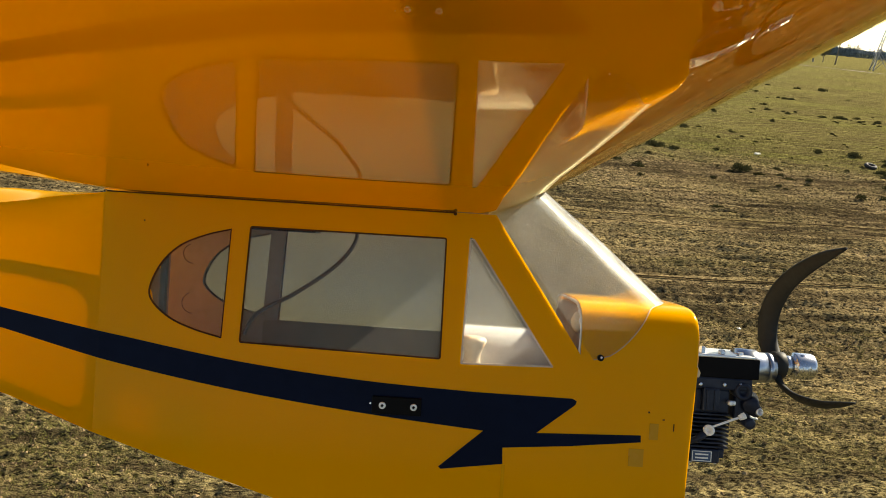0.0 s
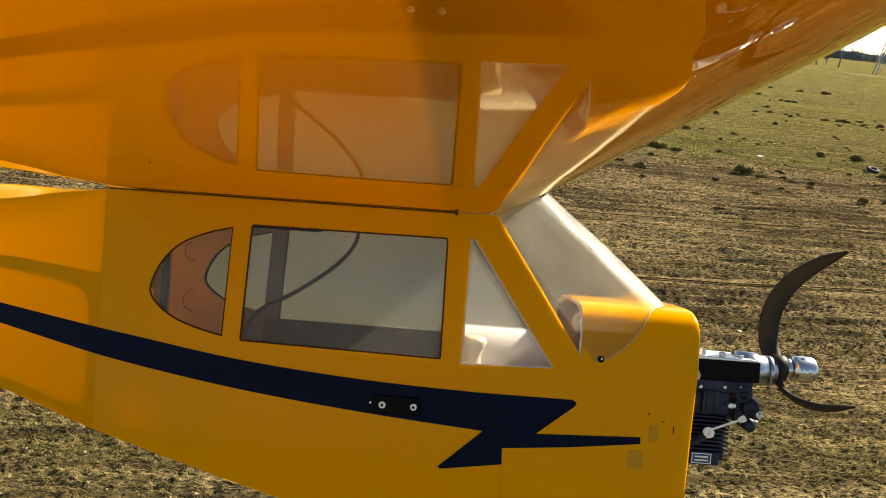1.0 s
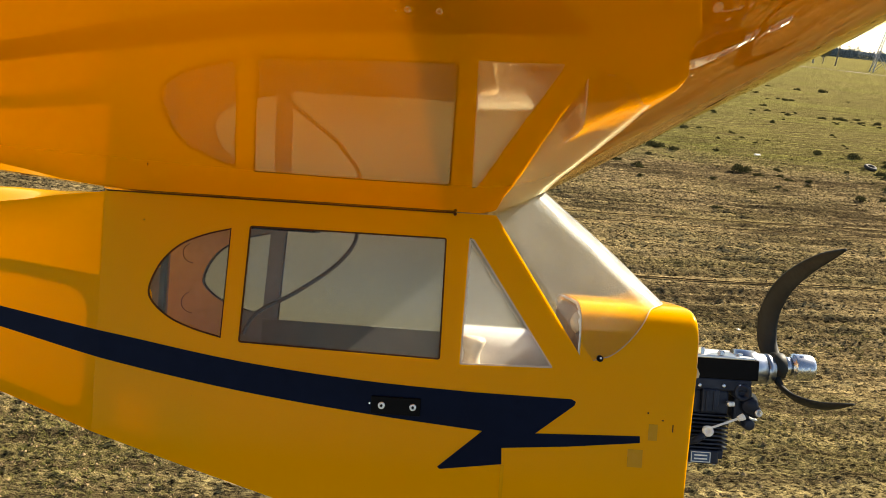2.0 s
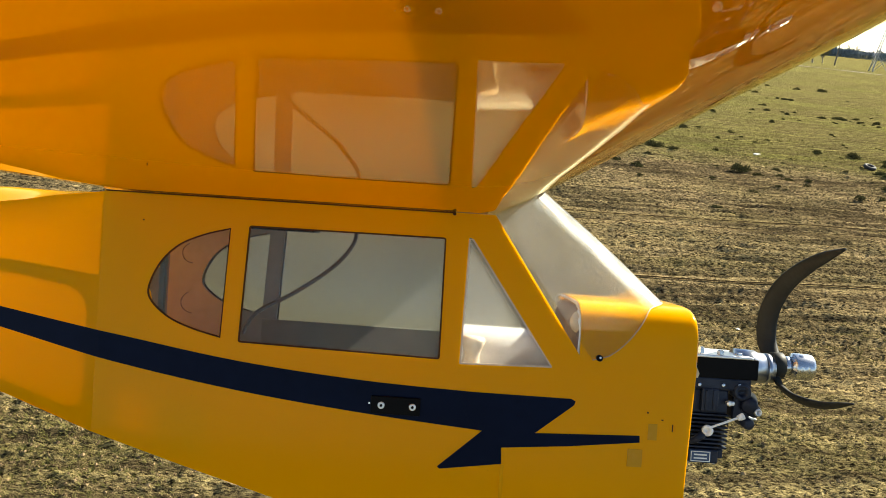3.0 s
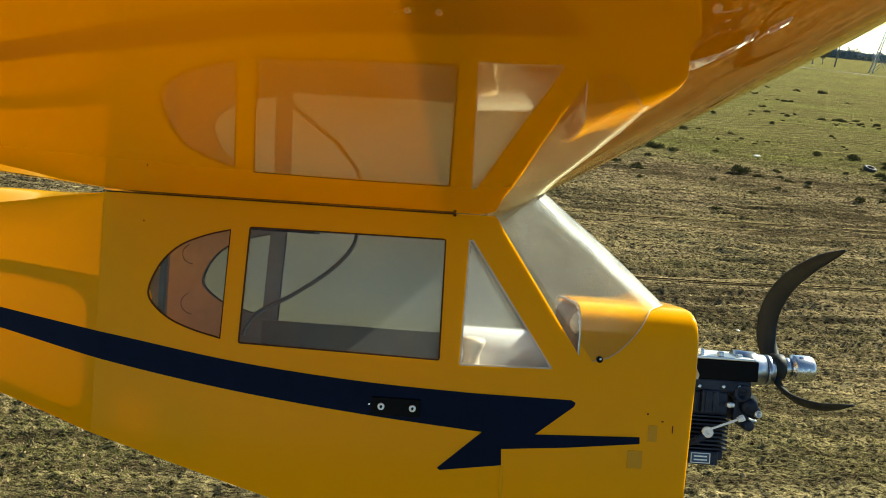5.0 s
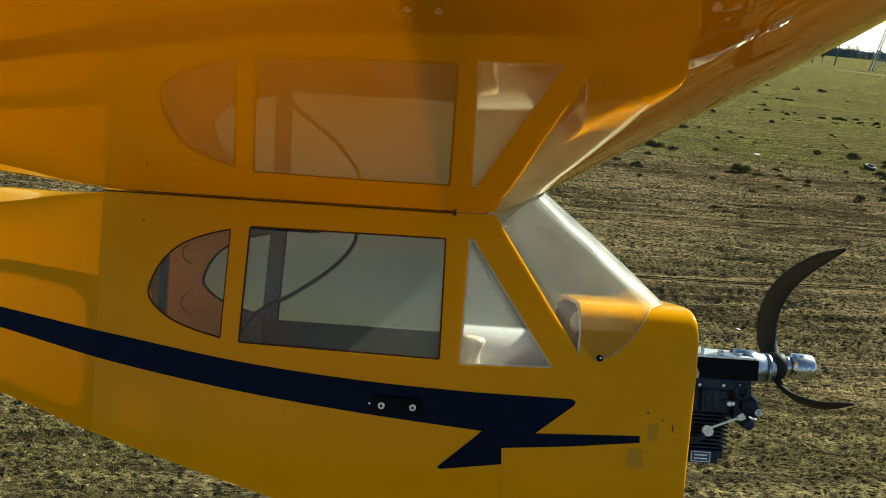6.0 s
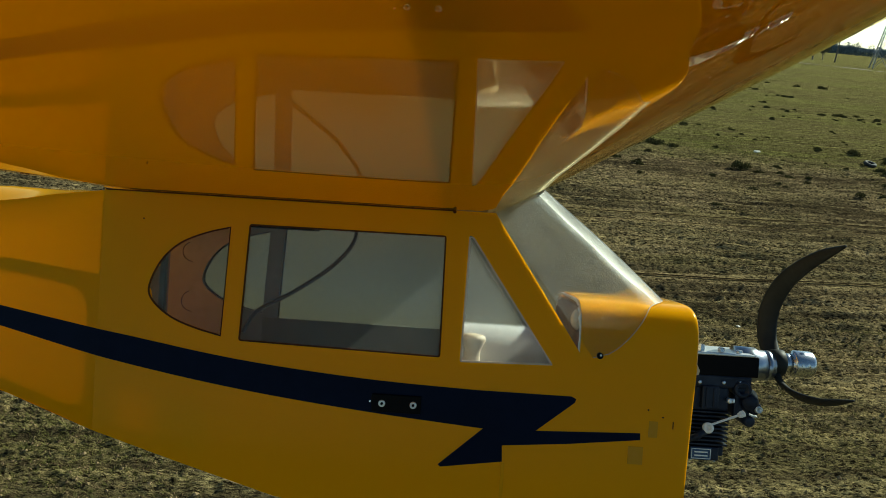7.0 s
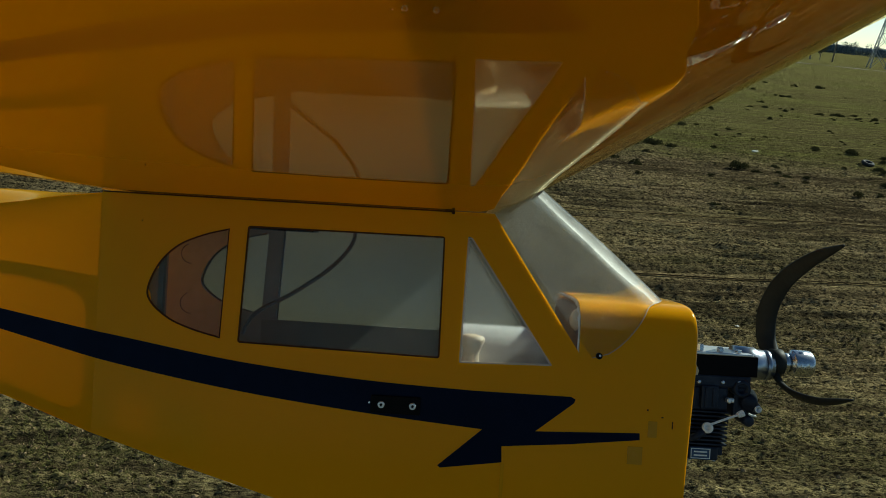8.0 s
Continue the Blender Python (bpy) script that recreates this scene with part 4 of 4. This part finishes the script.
# wheel tracks pressed into the field
def wheel_track(pts, width):
    line = curve([Vector((x, y, 0)) for x, y in pts], 40)
    bm = bmesh.new()
    rows = []
    for i, p in enumerate(line):
        w = (line[min(i + 1, len(line) - 1)] - line[max(i - 1, 0)]).normalized()
        side = Vector((-w.y, w.x, 0)) * width * (0.5 + 0.25 * noise.noise(p * 1.5))
        rows.append([(q.x, q.y, ground_height(q.x, q.y) + dz) for q, dz in ((p - side, 0.030), (p, 0.045), (p + side, 0.030))])
    rows_mesh(bm, rows)
    tagged(part("wheel_track", bm, TRACK), "dark wheel track pressed into the stubble field", "track", "wheel tracks on the field", "structure")


for (x0, y0), (x1, y1) in RUTS:
    wheel_track([(x0 + (x1 - x0) * t, y0 + (y1 - y0) * t + 0.05 * math.sin(9 * t + x0)) for t in (0.0, 0.25, 0.5, 0.75, 1.0)], 0.055)
def dirt_road(pts, width):
    line = curve([Vector((x, y, 0)) for x, y in pts], 30)
    bm = bmesh.new()
    rows = []
    for i, p in enumerate(line):
        w = (line[min(i + 1, len(line) - 1)] - line[max(i - 1, 0)]).normalized()
        side = Vector((-w.y, w.x, 0)) * width * (0.5 + 0.12 * noise.noise(p * 0.3))
        rows.append([(q.x, q.y, ground_height(q.x, q.y) + 0.05) for q in (p - side, p - side * 0.3, p + side * 0.3, p + side)])
    rows_mesh(bm, rows)
    tagged(part("dirt_road", bm, DUST), "pale dusty dirt road crossing the field", "road", "", "structure")


dirt_road([(-120, 275), (-30, 262), (40, 246), (100, 232), (170, 226), (280, 240)], 6.0)


def bush(seed):
    """A low dark scrub clump of many small leaves."""
    r = random.Random(seed)
    verts, faces = [], []
    lobes = [(r.uniform(-0.5, 0.5), r.uniform(-0.4, 0.4), r.uniform(0.25, 0.5)) for _ in range(5)]
    for k in range(420):
        cx, cy, cr = r.choice(lobes)
        v = Vector((r.gauss(0, 1), r.gauss(0, 1), abs(r.gauss(0, 1)))).normalized() * cr * r.uniform(0.6, 1.05)
        p = Vector((cx + v.x, cy + v.y, 0.75 * v.z))
        u = Vector((r.gauss(0, 1), r.gauss(0, 1), r.gauss(0, 1) + 0.6)).normalized() * r.uniform(0.07, 0.16)
        w = u.orthogonal().normalized() * r.uniform(0.025, 0.05)
        i = len(verts)
        verts += [tuple(p - w), tuple(p + w), tuple(p + u)]
        faces.append((i, i + 1, i + 2))
    return raw("bush", verts, faces, BUSH)


bushes = [tagged(bush(s), "low dark olive scrub bush growing on the field", "bush", "bushes on the field") for s in (11, 12, 13)]
spots = [(17.3, 32.6, 0.5), (12.8, 31.5, 0.9), (12.1, 32.2, 0.6), (14.8, 31.0, 0.7), (10.1, 36.2, 0.9), (11.0, 35.8, 0.7), (22.4, 40.1, 0.8), (8.2, 17.3, 0.3), (8.7, 17.1, 0.22),
         (9.2, 23.7, 0.4), (9.6, 23.4, 0.3), (19.0, 30.5, 0.5), (6.1, 11.2, 0.12)]
rng = random.Random(9)
while len(spots) < 300:
    d = 30 + 45 * rng.random() if len(spots) < 220 else 30 + 90 * rng.random()
    a = radians(rng.uniform(11, 34) if rng.random() < 0.95 else rng.uniform(-38, -20))
    big = rng.uniform(0.25, 0.7) * (0.6 + d / 90)
    for k in range(rng.choice((1, 1, 2, 4, 7))):
        spots.append((d * math.sin(a) + rng.gauss(0, 1.6) * (k > 0), d * math.cos(a) + rng.gauss(0, 1.2) * (k > 0), big * rng.uniform(0.5, 1.0)))
for i, (x, y, s) in enumerate(spots):
    m = Matrix.LocRotScale((x, y, ground_height(x, y) - 0.02), Euler((0, 0, rng.uniform(0, 6.28))), None)
    ob = bushes[i] if i < 3 else copy_thing(bushes[i % 3], m)
    ob.matrix_world = m
    ob.scale = (0.7 * s * rng.uniform(0.8, 1.3), 0.8 * s, s * rng.uniform(0.8, 1.2))

# pale scraps of rubbish and a dark tyre lying on the field
for i, (x, y, s) in enumerate(((5.0, 9.6, 0.06), (4.7, 10.9, 0.045), (6.1, 10.6, 0.04), (6.2, 13.4, 0.05), (16.0, 37.5, 0.16), (7.1, 18.6, 0.06))):
    bm = bmesh.new()
    bmesh.ops.create_icosphere(bm, subdivisions=2, radius=s)
    for v in bm.verts:
        v.co *= 1 + 0.5 * noise.noise(v.co * 30 + Vector((i, 0, 0)))
        v.co.z *= 0.45
    ob = part("rubbish_scrap", bm, RUBBISH)
    ob.location = (x, y, ground_height(x, y) + s * 0.2)
    tagged(ob, "crumpled pale scrap of rubbish lying on the field", "rubbish", "scraps on the field")
bm = bmesh.new()
for i in range(24):
    a0, a1 = 2 * math.pi * i / 24, 2 * math.pi * (i + 1) / 24
    for j in range(10):
        b0, b1 = 2 * math.pi * j / 10, 2 * math.pi * (j + 1) / 10
        q = [((0.23 + 0.09 * math.cos(b)) * math.cos(a), (0.23 + 0.09 * math.cos(b)) * math.sin(a), 0.09 * math.sin(b)) for a, b in ((a0, b0), (a1, b0), (a1, b1), (a0, b1))]
        bm.faces.new([bm.verts.new(p) for p in q])
bmesh.ops.remove_doubles(bm, verts=bm.verts[:], dist=0.0005)
tyre = part("old_tyre", bm, RUBBER, smooth=True)
tyre.matrix_world = pose(21.5, 36.6, ground_height(21.5, 36.6) + 0.10, 14, 0, 20)
tagged(tyre, "worn black tyre lying on the field", "tyre")


# ---- far things ----
def beam(bm, p, q, r):
    rod(bm, [p, q], r, 4)


def toward(bearing, distance):
    a = radians(bearing)
    return distance * math.sin(a), distance * math.cos(a)


def pylon(height):
    top = new("lattice_tower")

    def corner(k, z):
        half = 1.45 - 0.5 * z / height + 1.5 * max(0.0, 1 - z / 17) ** 1.1
        return Vector((half * (1 if k in (0, 1) else -1), half * (1 if k in (0, 3) else -1), z))

    levels = [height * v for v in (0, 0.11, 0.20, 0.29, 0.38, 0.47, 0.56, 0.64, 0.72, 0.80, 0.87, 0.94, 1.0)]
    for k in range(4):
        bm = bmesh.new()
        rod(bm, [corner(k, z) for z in levels], 0.17, 5)
        part("tower_leg", bm, GALV, top)
        for a, b in zip(levels, levels[1:]):
            for k0, z0, k1, z1 in ((k, a, k + 1, b), (k + 1, a, k, b), (k, b, k + 1, b)):
                bm = bmesh.new()
                beam(bm, corner(k0 % 4, z0), corner(k1 % 4, z1), 0.085)
                part("brace", bm, GALV, top)
    for z, w in ((height * 0.70, 9), (height * 0.82, 7.5), (height * 0.94, 6)):
        for s in (-1, 1):
            for y, dz in ((-0.8, 0), (0.8, 0), (-0.8, 1.8), (0.8, 1.8)):
                bm = bmesh.new()
                beam(bm, (0.8 * s, y, z + dz), (w * s, 0, z + 0.4), 0.13)
                part("cross_arm", bm, GALV, top)
    return top


tower = tagged(pylon(58), "grey steel lattice power pylon standing beyond the field", "pylon")
x, y = toward(29.4, 290)
tower.matrix_world = pose(x, y, 0, 0, 0, -18)

bm = bmesh.new()
x, y = toward(26.6, 330)
rod(bm, [(0, 0, -0.3), (0, 0, 8), (0, 0, 16)], [0.28, 0.24, 0.18], 10)
pole = tagged(part("utility_pole", bm, POLE_WOOD), "tall dark wooden utility pole beyond the field", "pole")
pole.location = (x, y, 0)


def tree(seed, height):
    """A slender tree with open, uneven crown."""
    r = random.Random(seed)
    top = new("tree")
    bm = bmesh.new()
    trunk_top = height * 0.6
    line = [Vector((r.uniform(-0.4, 0.4) * k, r.uniform(-0.4, 0.4) * k, trunk_top * k / 4)) for k in range(5)]
    rod(bm, line, [height * 0.022 * (1 - 0.17 * k) for k in range(5)], 8)
    tips = []
    for k in range(15):
        t = r.uniform(0.35, 1.0)
        p = line[0].lerp(line[4], t)
        a = r.uniform(0, 6.283)
        ln = height * r.uniform(0.16, 0.36)
        q = p + Vector((math.cos(a) * ln * 0.75, math.sin(a) * ln * 0.75, ln * r.uniform(0.5, 1.1)))
        m = p.lerp(q, 0.5) + Vector((0, 0, -0.06 * ln))
        rod(bm, [p, m, q], [height * 0.008, height * 0.005, height * 0.002], 5)
        tips += [q, p.lerp(q, 0.7)]
    part("trunk", bm, BARK, top)
    verts, faces = [], []
    for q in tips:
        spread = height * r.uniform(0.05, 0.095)
        for j in range(70):
            p = q + Vector((r.gauss(0, 1), r.gauss(0, 1), r.gauss(0, 0.8))) * spread * 0.6
            u = Vector((r.gauss(0, 1), r.gauss(0, 1), r.gauss(0, 1) - 0.5)).normalized() * r.uniform(0.25, 0.6)
            w = u.orthogonal().normalized() * r.uniform(0.10, 0.22)
            i = len(verts)
            verts += [tuple(p - w), tuple(p + u * 0.5 + w), tuple(p + u)]
            faces.append((i, i + 1, i + 2))
    raw("crown", verts, faces, LEAF, top)
    return top


for i, (bear, dist, h) in enumerate(((25.2, 340, 18), (24.7, 350, 14), (24.1, 345, 17), (23.5, 350, 15), (22.8, 345, 17), (25.8, 360, 10), (22.1, 350, 14))):
    tr = tagged(tree(30 + i, h), "slender open-crowned tree with pale trunk at the field's edge", "tree", "trees at the field's edge")
    x, y = toward(bear, dist)
    tr.location = (x, y, -0.1)

rng = random.Random(21)
verts, faces = [], []
for k in range(2000):
    bear = rng.uniform(-60, 60)
    dist = rng.uniform(850, 1000)
    x0, y0 = toward(bear, dist)
    h = rng.uniform(6, 11) * (1.35 if rng.random() < 0.12 else 1.0)
    wid = rng.uniform(4, 8)
    for j in range(60):
        p = Vector((x0 + rng.gauss(0, 0.45) * wid, y0 + rng.gauss(0, 0.45) * wid, h * rng.uniform(0.0, 0.95)))
        u = Vector((rng.gauss(0, 1), rng.gauss(0, 1), rng.gauss(0, 1))).normalized() * rng.uniform(1.0, 2.2)
        w = u.orthogonal().normalized() * rng.uniform(0.8, 1.6)
        i = len(verts)
        verts += [tuple(p - w), tuple(p + u * 0.5 + w), tuple(p + u)]
        faces.append((i, i + 1, i + 2))
tagged(raw("far_woods", verts, faces, WOODS), "dark blue-green belt of woods along the horizon", "woods", kind="stuff")

bm = bmesh.new()
rows = []
for k in range(121):
    x, y = toward(-60 + k, 4200)
    h = 18 + 30 * noise.noise((k * 0.07, 2.0, 0)) + 20 * noise.noise((k * 0.3, 5.0, 0))
    rows.append([(x, y, -5), (x * 1.01, y * 1.01, max(8, h))])
rows_mesh(bm, rows)
tagged(part("backdrop_hills", bm, HILL, smooth=True), "low hills beyond the woods, distance haze in their pale blue", "hills", kind="structure")
